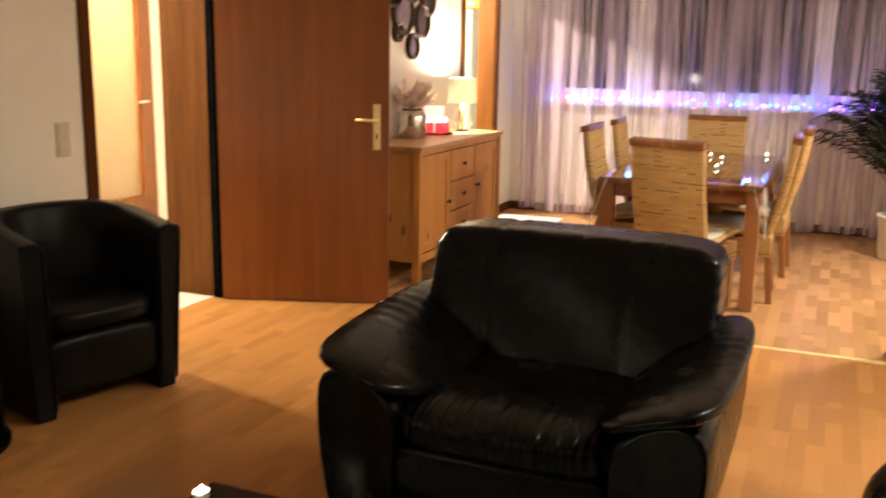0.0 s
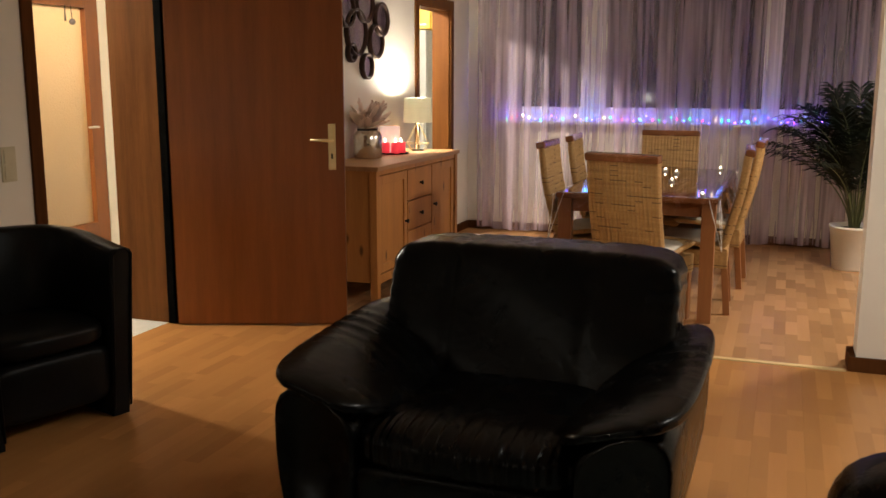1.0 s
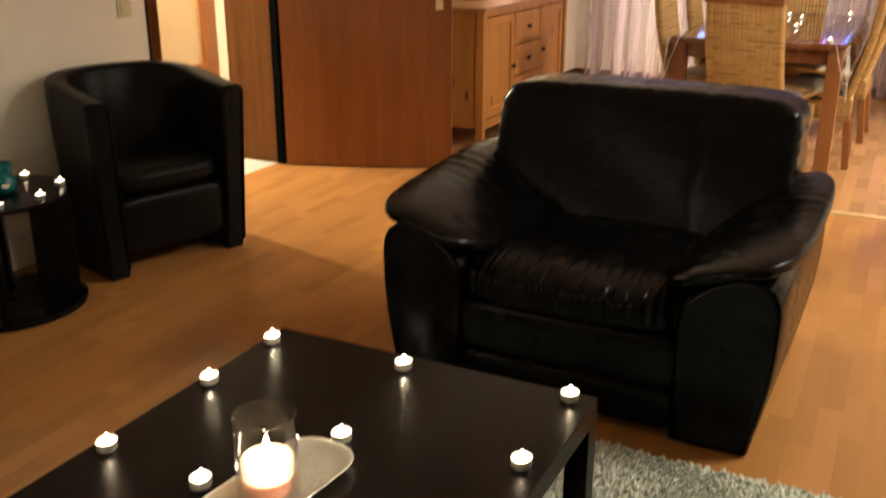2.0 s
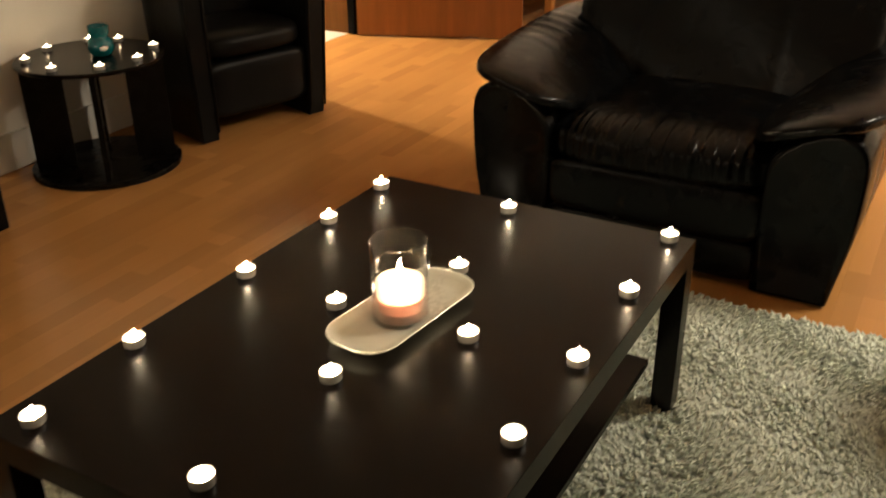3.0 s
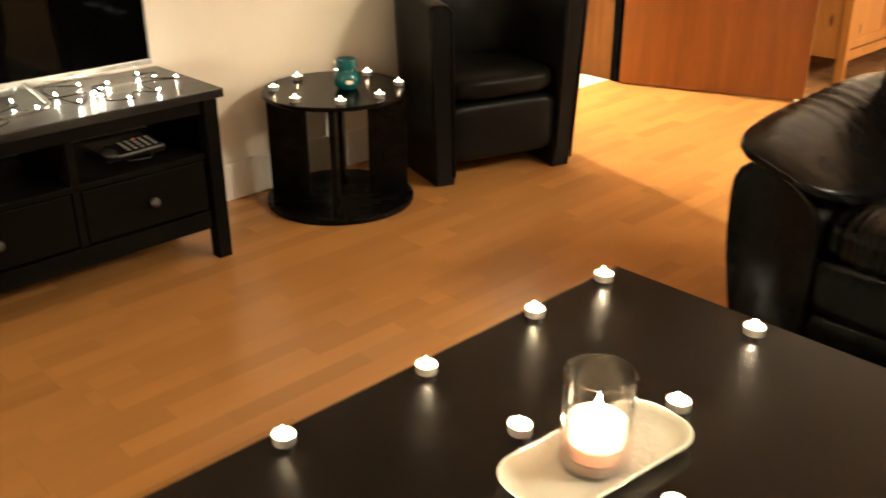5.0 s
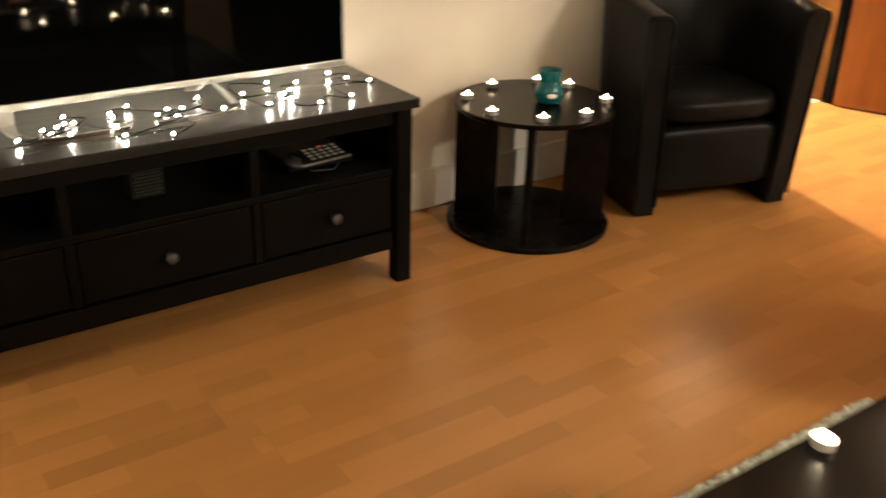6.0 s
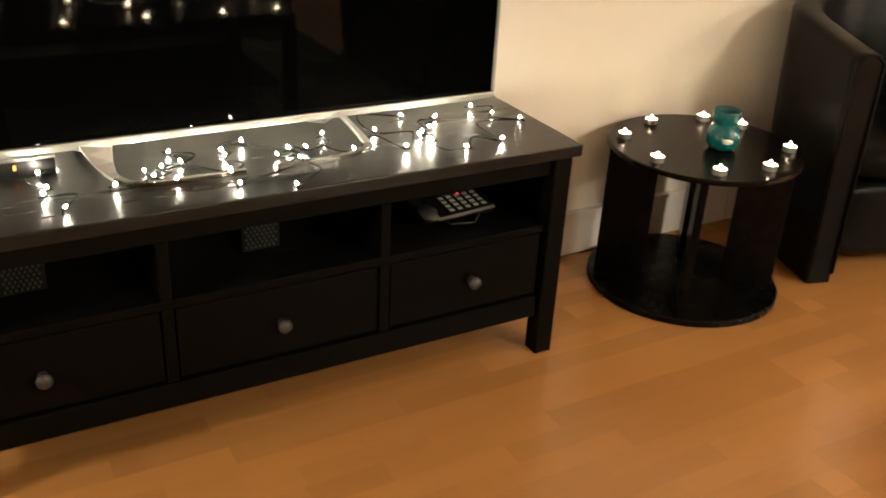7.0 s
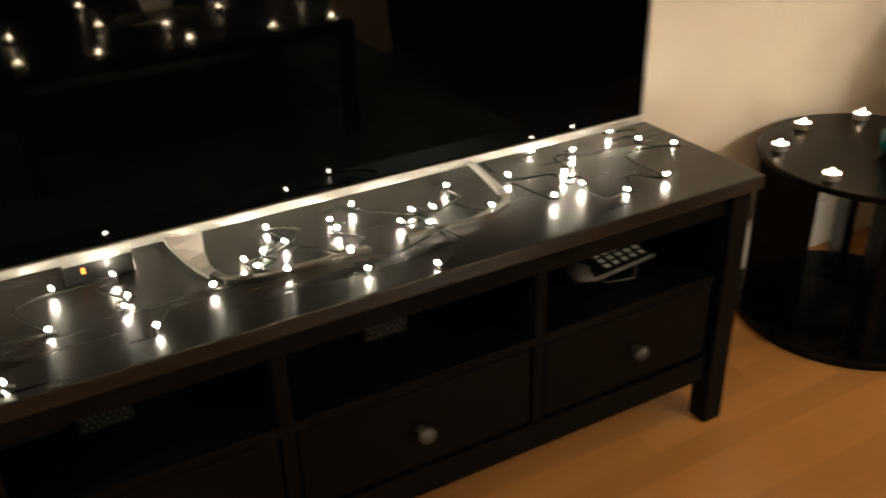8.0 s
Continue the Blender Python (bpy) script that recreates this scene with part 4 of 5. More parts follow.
# ---- shaggy rug pile ----
def pile(x0, x1, y0, y1, count, seed):
    """Bent yarn ends, three-sided and tapered, in random directions."""
    rng = np.random.default_rng(seed)
    bx, by = rng.uniform(x0 + 0.006, x1 - 0.006, count), rng.uniform(y0 + 0.006, y1 - 0.006, count)
    ang = 2.2 * np.sin(bx * 5.1 + 1.7 * np.sin(by * 4.3)) + 1.8 * np.cos(by * 6.2 + bx * 2.0) + rng.normal(0, 0.9, count)
    tall, lean = rng.uniform(0.012, 0.022, count), rng.uniform(0.005, 0.016, count)
    rad = rng.uniform(0.0042, 0.0066, count)
    dx, dy = np.cos(ang), np.sin(ang)
    verts = np.zeros((count, 7, 3))
    for k in range(3):
        a = ang + 2 * math.pi * k / 3
        verts[:, k, 0], verts[:, k, 1], verts[:, k, 2] = bx + rad * np.cos(a), by + rad * np.sin(a), 0.010
        verts[:, 3 + k, 0] = bx + dx * lean * 0.45 + rad * 1.1 * np.cos(a)
        verts[:, 3 + k, 1] = by + dy * lean * 0.45 + rad * 1.1 * np.sin(a)
        verts[:, 3 + k, 2] = 0.010 + tall * 0.72
    verts[:, 6, 0], verts[:, 6, 1], verts[:, 6, 2] = bx + dx * lean, by + dy * lean, 0.010 + tall
    one = np.array([(0, 1, 4), (0, 4, 3), (1, 2, 5), (1, 5, 4), (2, 0, 3), (2, 3, 5), (3, 4, 6), (4, 5, 6), (5, 3, 6)])
    faces = (one[None] + 7 * np.arange(count)[:, None, None]).reshape(-1, 3)
    mesh = bpy.data.meshes.new("rug_pile")
    mesh.from_pydata(verts.reshape(-1, 3).tolist(), [], faces.tolist())
    return mesh


def pile_mat():
    m = mat("rug_yarn", (0.69, 0.74, 0.63), (0.85, 0.89, 0.78), 0.9, 0, 7, 0, 200)
    t = m.node_tree
    p, geo, hsv, r = t.nodes["Principled BSDF"], t.nodes.new("ShaderNodeNewGeometry"), t.nodes.new("ShaderNodeHueSaturation"), t.nodes.new("ShaderNodeMapRange")
    r.inputs[3].default_value, r.inputs[4].default_value = 0.70, 1.10
    t.links.new(geo.outputs["Random Per Island"], r.inputs[0]), t.links.new(r.outputs[0], hsv.inputs["Value"])
    t.links.new(p.inputs["Base Color"].links[0].from_socket, hsv.inputs["Color"]), t.links.new(hsv.outputs[0], p.inputs["Base Color"])
    return m


RUGBASE = bpy.data.objects["rug"]
pm = pile(-0.87, 1.35, 0.45, 3.29, 92000, 5)
pm.materials.append(pile_mat())
tagged(new("pile", pm), kind="stuff").parent = RUGBASE

# ---- candle jar on its tray ----
CREAM = mat("cream_ceramic", (0.66, 0.68, 0.59), (0.72, 0.74, 0.65), 0.25, 0, 5)


def oblong(length, width, n=8):
    """A rectangle with well rounded corners."""
    r = width * 0.40
    w, h = width / 2 - r, length / 2 - r
    pts = []
    for cx, cy, a0 in ((w, h, 0), (-w, h, 90), (-w, -h, 180), (w, -h, 270)):
        pts += [(cx + r * math.cos(radians(a0 + 90 * k / n)), cy + r * math.sin(radians(a0 + 90 * k / n))) for k in range(n + 1)]
    return pts


def tray_bm():
    bm = bmesh.new()
    rings = []
    for grow, z in ((-0.034, 0.0), (-0.028, 0.001), (-0.010, 0.010), (0.0, 0.019), (0.001, 0.021), (-0.003, 0.0205), (-0.012, 0.013), (-0.024, 0.006), (-0.034, 0.0045)):
        rings.append([bm.verts.new((x, y, z)) for x, y in oblong(0.336 + 2 * grow, 0.148 + 2 * grow)])
    for a, b in zip(rings, rings[1:]):
        for k in range(len(a)):
            j = (k + 1) % len(a)
            f = bm.faces.new((a[k], a[j], b[j], b[k]))
            f.smooth = True
    bm.faces.new(rings[0][::-1]), bm.faces.new(rings[-1])
    return bm


TR = pose(-0.128, 2.166, 0.4505, 0, 0, -6)
tray = part("tray", tray_bm(), CREAM, None, "cream oblong ceramic tray on the coffee table", category="tray")
tray.matrix_basis = TR
jar = thing("candle_jar", pose(-0.128, 2.158, 0.455), "clear glass cylinder with a burning candle on pink sand", "candle jar")
glass = part("glass", bm_lathe([(0, 0), (0.050, 0), (0.053, 0.004), (0.053, 0.156), (0.0515, 0.158), (0.050, 0.156), (0.050, 0.008), (0, 0.006)], 48), CLEAR, jar, "clear glass cylinder", smooth=True)
glass.visible_shadow = False
SAND = mat("pink_sand", (0.16, 0.075, 0.05), (0.36, 0.19, 0.13), 0.9, 0, 90, 0.6, 500)
PINKWAX = mat("pink_wax", (0.70, 0.26, 0.17), (0.80, 0.36, 0.24), 0.5, 0, 20)
part("sand", bm_lathe([(0, 0.0085), (0.0492, 0.0085), (0.0492, 0.023), (0.03, 0.0235), (0, 0.024)], 40), SAND, jar, "reddish sand layer")
part("sand", bm_lathe([(0.0, 0.025), (0.0490, 0.026), (0.0490, 0.047), (0.03, 0.048), (0, 0.048)], 40), PINKWAX, jar, "pink sand layer")
# The wax emits by itself, in place of flame light shining through it.
GLOWWAX = glow("pillar_wax_painted_glow", (1.0, 0.76, 0.45), 3.2)
part("candle", bm_lathe([(0, 0.0485), (0.046, 0.0485), (0.0475, 0.051), (0.0472, 0.068), (0.043, 0.078), (0.030, 0.074), (0, 0.071)], 36), GLOWWAX, jar, "white pillar candle, flame light put in as glow", smooth=True)
part("wick", bm_tube([(0, 0, 0.070), (0.001, 0, 0.082)], 0.0008, 5), BLACKPLASTIC, jar)
part("flame", bm_tube([(0, 0, 0.079), (0.001, 0.001, 0.084), (0.0, 0.002, 0.092), (-0.001, 0.001, 0.103), (0.001, -0.001, 0.114), (0.002, 0.0, 0.122)], [0.002, 0.0055, 0.0068, 0.0052, 0.003, 0.0006], 12), FLAME, jar, "tall candle flame", smooth=True)

# ---- teal vase ----
def teal_mat():
    m = mat("teal_crackle_glass", (0.002, 0.055, 0.068), (0.007, 0.15, 0.155), 0.08, 0, 60, 0.5, 90)
    return m


vase = thing("vase", pose(-2.164, 3.318, 0.4405), "small bulbous teal glass vase on the round side table", "vase")
part("body", bm_lathe([(0, 0), (0.030, 0), (0.037, 0.004), (0.046, 0.018), (0.0485, 0.036), (0.045, 0.054), (0.036, 0.066), (0.0325, 0.072), (0.036, 0.080), (0.040, 0.090), (0.0375, 0.100), (0.0385, 0.106), (0.0375, 0.112), (0.034, 0.112), (0.033, 0.100), (0.026, 0.086), (0.028, 0.07), (0.040, 0.05), (0.036, 0.01), (0, 0.008)], 40), teal_mat(), vase, smooth=True)
part("rim", bm_lathe([(0.037, 0.104), (0.0395, 0.106), (0.0395, 0.110), (0.037, 0.1125)], 40), teal_mat(), vase, smooth=True)
OPAL = mat("pale_oval", (0.74, 0.78, 0.70), (0.82, 0.84, 0.76), 0.2, 0, 40)
part("medallion", turned(bm_lathe([(0, 0.003), (0.010, 0.002), (0.015, 0)], 20), Matrix.Translation((0.041, -0.022, 0.034)) @ Matrix.Rotation(radians(-28), 4, "Z") @ Matrix.Rotation(radians(84), 4, "Y") @ Matrix.Diagonal((0.6, 1, 1, 1))), OPAL, vase, "pale oval medallion", smooth=True)

# ---- string of lights on the television bench ----
LED = glow("warm_white_led", (1.0, 0.88, 0.66), 260)
CABLE = mat("green_black_cable", (0.006, 0.009, 0.006), (0.012, 0.015, 0.011), 0.65, 0, 40, spec=0.25)
BZ = 0.5755
lights = thing("string_lights", pose(0, 0, 0), "tangled dark cable with lit warm-white lights on the television bench", "string lights")
bulb_bm = bm_lathe([(0, 0), (0.0022, 0.001), (0.0030, 0.0035), (0.0027, 0.007), (0, 0.0095)], 10)
bulb_mesh = bpy.data.meshes.new("bulb")
bulb_bm.to_mesh(bulb_mesh)
bulb_bm.free()
bulb_mesh.materials.append(LED)
rnd = random.Random(11)
STRANDS = (
    ((-2.075, 1.35), (-2.18, 1.42), (-2.295, 1.447), (-2.36, 1.58), (-2.29, 1.542), (-2.215, 1.544), (-2.185, 1.537), (-2.102, 1.558)),
    ((-2.172, 1.664), (-2.225, 1.737), (-2.20, 1.745), (-2.244, 1.772), (-2.328, 1.809), (-2.252, 1.82), (-2.16, 1.784), (-2.17, 1.897), (-2.25, 1.911), (-2.296, 1.915), (-2.323, 1.972), (-2.10, 1.897)),
    ((-2.055, 2.003), (-2.188, 2.066), (-2.218, 2.021), (-2.245, 2.058), (-2.234, 2.095), (-2.302, 2.16), (-2.185, 2.19), (-2.158, 2.308), (-2.281, 2.285), (-2.365, 2.40)),
    ((-2.324, 2.468), (-2.26, 2.42), (-2.24, 2.39), (-2.222, 2.374), (-2.176, 2.385), (-2.116, 2.446), (-2.127, 2.543), (-2.242, 2.673), (-2.30, 2.623), (-2.365, 2.598)),
)


def slack(strand, r):
    """A smooth loose cable through the lights of a strand, bowed between each two of them."""
    knots_at = [Vector((*strand[0], 0.003))]
    for a, b in zip(strand, strand[1:]):
        d = Vector((b[0] - a[0], b[1] - a[1]))
        bow = r.choice((-1, 1)) * r.uniform(0.25, 0.65)
        mid = Vector((a[0] + d.x * 0.5 - d.y * bow, a[1] + d.y * 0.5 + d.x * bow))
        knots_at += [Vector((mid.x, mid.y, 0.003 + r.uniform(0, 0.012))), Vector((*b, 0.003))]
    pts = []
    for k in range(len(knots_at) - 1):
        p0, p1, p2, p3 = knots_at[max(k - 1, 0)], knots_at[k], knots_at[k + 1], knots_at[min(k + 2, len(knots_at) - 1)]
        for n in range(7):
            f = n / 7
            q = 0.5 * (2 * p1 + (p2 - p0) * f + (2 * p0 - 5 * p1 + 4 * p2 - p3) * f * f + (3 * p1 - p0 - 3 * p2 + p3) * f ** 3)
            pts.append((min(max(q.x, -2.44), -2.046), min(max(q.y, 1.25), 2.71), BZ + max(0.002, q.z)))
    return pts


for strand in STRANDS:
    path = slack(strand, rnd)
    part("cable", bm_tube(path, 0.0014, 5), CABLE, lights, smooth=True)
    part("cable", bm_tube([(x + 0.0035 * math.sin(k * 0.9), y + 0.0035 * math.cos(k * 0.9), z + 0.001) for k, (x, y, z) in enumerate(path)], 0.0012, 5), CABLE, lights, smooth=True)
    for x, y in strand:
        a, up = rnd.uniform(0, 6.28), rnd.uniform(0.002, 0.009)
        foot_end = (x + 0.014 * math.cos(a), y + 0.014 * math.sin(a), BZ + 0.003)
        holder = part("socket", bm_tube([foot_end, (x, y, BZ + 0.002 + up)], [0.0022, 0.003], 6), CABLE, lights)
        ob = new("bulb", bulb_mesh)
        ob.parent = holder
        ob.location, ob.rotation_euler = (x, y, BZ + 0.002 + up), (rnd.uniform(-0.9, 0.9), rnd.uniform(-0.9, 0.9), 0)
fbox = thing("receiver_box", pose(-2.335, 1.525, 0.575), "slim grey receiver box with a silver lid under the television", "receiver")
part("case", bm_box(-0.055, 0.024, -0.055, 0.053, 0.0, 0.034, 0.002), BLACKPLASTIC, fbox)
part("lid", bm_box(-0.056, 0.027, -0.056, 0.054, 0.034, 0.041, 0.002), SILVER, fbox, "silver lid")
part("indicator", bm_box(0.024, 0.0252, -0.028, -0.022, 0.016, 0.026), glow("orange_indicator", (1.0, 0.30, 0.04), 0.8), fbox, "orange indicator")

# ---- things in the bench ----
SHELF = 0.3725
box = thing("set_top_box", pose(-2.24, 2.46, SHELF), "flat black set-top box in the open shelf", "set-top box")
part("case", bm_box(-0.10, 0.08, -0.10, 0.10, 0.004, 0.026, 0.004), BLACKPLASTIC, box)
for x in (-0.08, 0.06):
    for y in (-0.085, 0.085):
        part("foot", bm_box(x - 0.008, x + 0.008, y - 0.008, y + 0.008, 0, 0.005), RUBBER, box)
part("cable", bm_tube([(0.08, -0.05, 0.012), (0.11, -0.04, 0.008), (0.12, 0.02, 0.006), (0.09, 0.05, 0.01), (0.08, 0.05, 0.012)], 0.003, 6), RUBBER, box, smooth=True)
rc = thing("remote_control", pose(-2.168, 2.455, SHELF + 0.034, 0, 11, 6), "slim dark handset with pale keys lying on the set-top box", "handset")
part("body", bm_box(-0.040, 0.040, -0.078, 0.085, 0, 0.012, 0.004), BLACKPLASTIC, rc)
part("silver_edge", bm_box(0.038, 0.043, -0.080, 0.086, 0.002, 0.010, 0.002), SILVER, rc, "silver edge")
part("round_end", bm_lathe([(0, 0.001), (0.030, 0.001), (0.034, 0.005), (0.031, 0.011), (0, 0.013)], 24, cx=0.008, cy=-0.082), DULL, rc, "rounded grey end", smooth=True)
part("indicator", bm_box(-0.034, -0.031, 0.020, 0.025, 0.012, 0.0135), glow("red_indicator", (1.0, 0.03, 0.02), 1.2), rc, "small red light")
KEY = mat("pale_key", (0.30, 0.31, 0.28), (0.40, 0.41, 0.37), 0.5, 0, 30)
for i in range(4):
    for j in range(5):
        part("button", bm_box(-0.031 + i * 0.017, -0.021 + i * 0.017, -0.040 + j * 0.024, -0.027 + j * 0.024, 0.012, 0.0138, 0.001), KEY, rc)
PERF = mat("grille_metal", (0.04, 0.04, 0.034), (0.08, 0.08, 0.07), 0.4, 0.6, 40)
for y in (1.967, 1.472):
    sp = thing("loudspeaker", pose(-2.195, y, SHELF), "small black loudspeaker with a perforated grille in the shelf", "loudspeaker", "loudspeakers in the bench")
    part("cabinet", bm_box(-0.07, 0.0, -0.045, 0.045, 0, 0.092, 0.004), BLACKPLASTIC, sp)
    bm = bmesh.new()
    for i in range(7):
        for j in range(8):
            bm_box(0.0005, 0.002, -0.036 + i * 0.0105 + (0.005 if j % 2 else 0), -0.031 + i * 0.0105 + (0.005 if j % 2 else 0), 0.008 + j * 0.0095, 0.0135 + j * 0.0095, bm=bm)
    part("grille", bm, PERF, sp, "pale dotted grille")
bx = thing("media_player", pose(-2.30, 1.40, SHELF), "flat black media player in the open shelf", "media player")
part("case", bm_box(-0.10, 0.08, -0.11, 0.07, 0.003, 0.05, 0.004), BLACKPLASTIC, bx)

# ---- sideboard top ----
ST = 0.8805


def shade_mat():
    m = bpy.data.materials.new("lit_shade")
    m.use_nodes = True
    t = m.node_tree
    t.nodes.remove(t.nodes["Principled BSDF"])
    d, tr, mx = t.nodes.new("ShaderNodeBsdfDiffuse"), t.nodes.new("ShaderNodeBsdfTranslucent"), t.nodes.new("ShaderNodeMixShader")
    d.inputs[0].default_value, tr.inputs[0].default_value, mx.inputs[0].default_value = (0.80, 0.78, 0.68, 1), (0.82, 0.80, 0.66, 1), 0.36
    t.links.new(d.outputs[0], mx.inputs[1]), t.links.new(tr.outputs[0], mx.inputs[2]), t.links.new(mx.outputs[0], t.nodes["Material Output"].inputs[0])
    return m


LX, LY = -1.89, 7.80
tl = thing("table_lamp", pose(LX, LY, ST), "small lit table lamp with pale shade and gold wire base", "table lamp")
part("shade", bm_lathe([(0.112, 0.215), (0.102, 0.40), (0.1005, 0.40), (0.1105, 0.215)], 40), shade_mat(), tl, "pale cloth shade", smooth=True)
part("foot", bm_lathe([(0, 0), (0.05, 0), (0.05, 0.008), (0, 0.012)], 24), BLACKPLASTIC, tl)
part("stem", bm_tube([(0, 0, 0.01), (0, 0, 0.23)], 0.005, 8), BRASS, tl, smooth=True)
for k in range(6):
    a, b = k * math.pi / 3, (k + 1) * math.pi / 3
    lo, mid, lo2 = (0.055 * math.cos(a), 0.055 * math.sin(a), 0.006), (0.095 * math.cos(a), 0.095 * math.sin(a), 0.055), (0.055 * math.cos(b), 0.055 * math.sin(b), 0.006)
    mid2 = (0.095 * math.cos(b), 0.095 * math.sin(b), 0.055)
    part("wire", bm_tube([lo, mid, (0.01 * math.cos(a), 0.01 * math.sin(a), 0.205)], 0.003, 5), BRASS, tl)
    part("wire", bm_tube([mid, mid2], 0.003, 5), BRASS, tl)
part("bulb", bm_lathe([(0, 0.325), (0.018, 0.33), (0.026, 0.352), (0.022, 0.380), (0, 0.398)], 16), glow("lamp_bulb", (1.0, 0.82, 0.56), 2500), tl, "lit bulb", smooth=True)

fv = thing("flower_vase", pose(-1.96, 7.03, ST) @ Matrix.Scale(1.18, 4), "silvered glass jar with dried beige leaves on the sideboard", "vase")
MERC = mat("mercury_glass", (0.55, 0.50, 0.42), (0.75, 0.70, 0.62), 0.15, 0.9, 25, 0.3, 60)
part("jar", bm_lathe([(0, 0), (0.075, 0), (0.085, 0.01), (0.085, 0.13), (0.075, 0.15), (0.06, 0.16), (0.06, 0.175), (0.065, 0.18), (0.055, 0.18), (0.05, 0.15), (0, 0.02)], 32), MERC, fv, "silvered glass jar", smooth=True)
part("band", bm_lathe([(0.0605, 0.162), (0.064, 0.166), (0.0605, 0.172)], 24), DARKKNOB, fv)
def leaf_mat():
    """Dry leaf that lets some light through."""
    m = mat("dried_leaf", (0.74, 0.61, 0.53), (0.88, 0.76, 0.67), 0.8, 0, 12, 0.4)
    t = m.node_tree
    tr, mx, p = t.nodes.new("ShaderNodeBsdfTranslucent"), t.nodes.new("ShaderNodeMixShader"), t.nodes["Principled BSDF"]
    tr.inputs[0].default_value, mx.inputs[0].default_value = (0.85, 0.72, 0.62, 1), 0.4
    t.links.new(p.outputs[0], mx.inputs[1]), t.links.new(tr.outputs[0], mx.inputs[2]), t.links.new(mx.outputs[0], t.nodes["Material Output"].inputs[0])
    return m


DRY = leaf_mat()
rl = random.Random(3)
for k in range(34):
    a, tilt, size = rl.uniform(0, 6.28), rl.uniform(0.06, 0.98), rl.uniform(0.13, 0.19)
    bm = bmesh.new()
    rows = []
    for j in range(6):
        s = j / 5
        w = 0.036 * math.sin(math.pi * min(1, s * 0.9 + 0.1)) ** 0.8 + 0.001
        bend = 0.03 * s * s
        rows.append([bm.verts.new((u * w, bend + 0.012 * abs(u), s * size)) for u in (-1, 0, 1)])
    for p, q in zip(rows, rows[1:]):
        for i in range(2):
            bm.faces.new((p[i], p[i + 1], q[i + 1], q[i]))
    part("leaf", turned(bm, Matrix.Translation((0.02 * math.cos(a), 0.02 * math.sin(a), 0.17)) @ Matrix.Rotation(a, 4, "Z") @ Matrix.Rotation(-tilt, 4, "X")), DRY, fv)

cs = thing("candle_dish", pose(-1.96, 7.46, ST), "lit red candles and frosted glass on a dark dish", "candle dish")
part("dish", bm_lathe([(0, 0), (0.12, 0), (0.13, 0.012), (0.125, 0.012), (0.11, 0.006), (0, 0.006)], 32), DARKKNOB, cs)
# Red emission replaces the flames' light within these candles.
REDWAX = glow("red_wax_painted_glow", (1.0, 0.05, 0.06), 1.1)
for x, y in ((0.06, -0.075), (0.072, -0.003), (-0.02, -0.085)):
    c = part("candle", bm_lathe([(0, 0.007), (0.034, 0.007), (0.034, 0.082), (0.028, 0.085), (0, 0.078)], 20, cx=x, cy=y), REDWAX, cs, "red pillar candle, flame light put in as glow", smooth=True)
    part("flame", bm_lathe([(0, 0.085), (0.005, 0.092), (0.004, 0.105), (0, 0.118)], 10, cx=x, cy=y), FLAME, c, smooth=True)
# No candle is built inside; the glass emits the candlelight itself.
FROSTED = glow("frosted_glass_painted_glow", (1.0, 0.66, 0.50), 1.0)
part("frosted_glass", bm_lathe([(0, 0.008), (0.070, 0.008), (0.072, 0.195), (0.070, 0.195), (0.068, 0.012), (0, 0.012)], 28, cx=-0.035, cy=0.045), FROSTED, cs, "frosted glass with candlelight put in as its own glow", smooth=True)

# ---- round wall mirrors ----
MIRROR = mat("mirror_glass", (0.45, 0.40, 0.39), (0.52, 0.47, 0.46), 0.06, 1.0, 4, rvar=0.02)
BRONZE = mat("dark_bronze", (0.035, 0.020, 0.014), (0.07, 0.04, 0.025), 0.35, 0.7, 20)
deco = thing("wall_mirrors", pose(DX, 0, 0), "cluster of small round mirrors in dark bronze rims on the wall", "wall decoration")
for y, z, r in ((7.10, 1.74, 0.155), (7.24, 1.95, 0.135), (7.53, 1.85, 0.115), (7.43, 1.69, 0.115), (7.27, 1.51, 0.085), (6.95, 1.88, 0.11), (7.02, 1.60, 0.06)):
    m4 = Matrix.Translation((0.0, y, z)) @ Matrix.Rotation(math.pi / 2, 4, "Y")
    rim = part("rim", turned(bm_lathe([(r, 0), (r + 0.008, 0.004), (r + 0.008, 0.038), (r, 0.042), (r - 0.012, 0.036), (r - 0.012, 0.02)], 40), m4), BRONZE, deco, smooth=True)
    part("mirror", turned(bm_lathe([(0, 0.024), (r - 0.011, 0.024), (r - 0.011, 0.0), (0, 0.0)], 40), m4), MIRROR, rim)

# ---- kitchen seen through its doorway ----
fr = thing("fridge", pose(-3.0, 10.45, 0), "tall pale grey fridge in the kitchen", "fridge")
FRIDGE = mat("fridge_enamel", (0.30, 0.31, 0.31), (0.36, 0.37, 0.37), 0.3, 0, 5)
part("body", bm_box(-0.28, 0.22, -0.10, 0.30, 0.02, 1.92, 0.01), FRIDGE, fr)
part("door", bm_box(-0.28, 0.22, -0.145, -0.105, 0.62, 1.92, 0.012), FRIDGE, fr)
part("door", bm_box(-0.28, 0.22, -0.145, -0.105, 0.04, 0.60, 0.012), FRIDGE, fr)
part("handle", bm_box(0.18, 0.20, -0.17, -0.145, 0.75, 1.1, 0.004), STEEL, fr)
YELLOW = mat("yellow_lacquer", (0.62, 0.42, 0.03), (0.70, 0.50, 0.05), 0.4, 0, 6)
kc = thing("kitchen_cabinet", pose(-3.0, 10.55, 1.93), "yellow wall cabinet above the fridge", "cabinet")
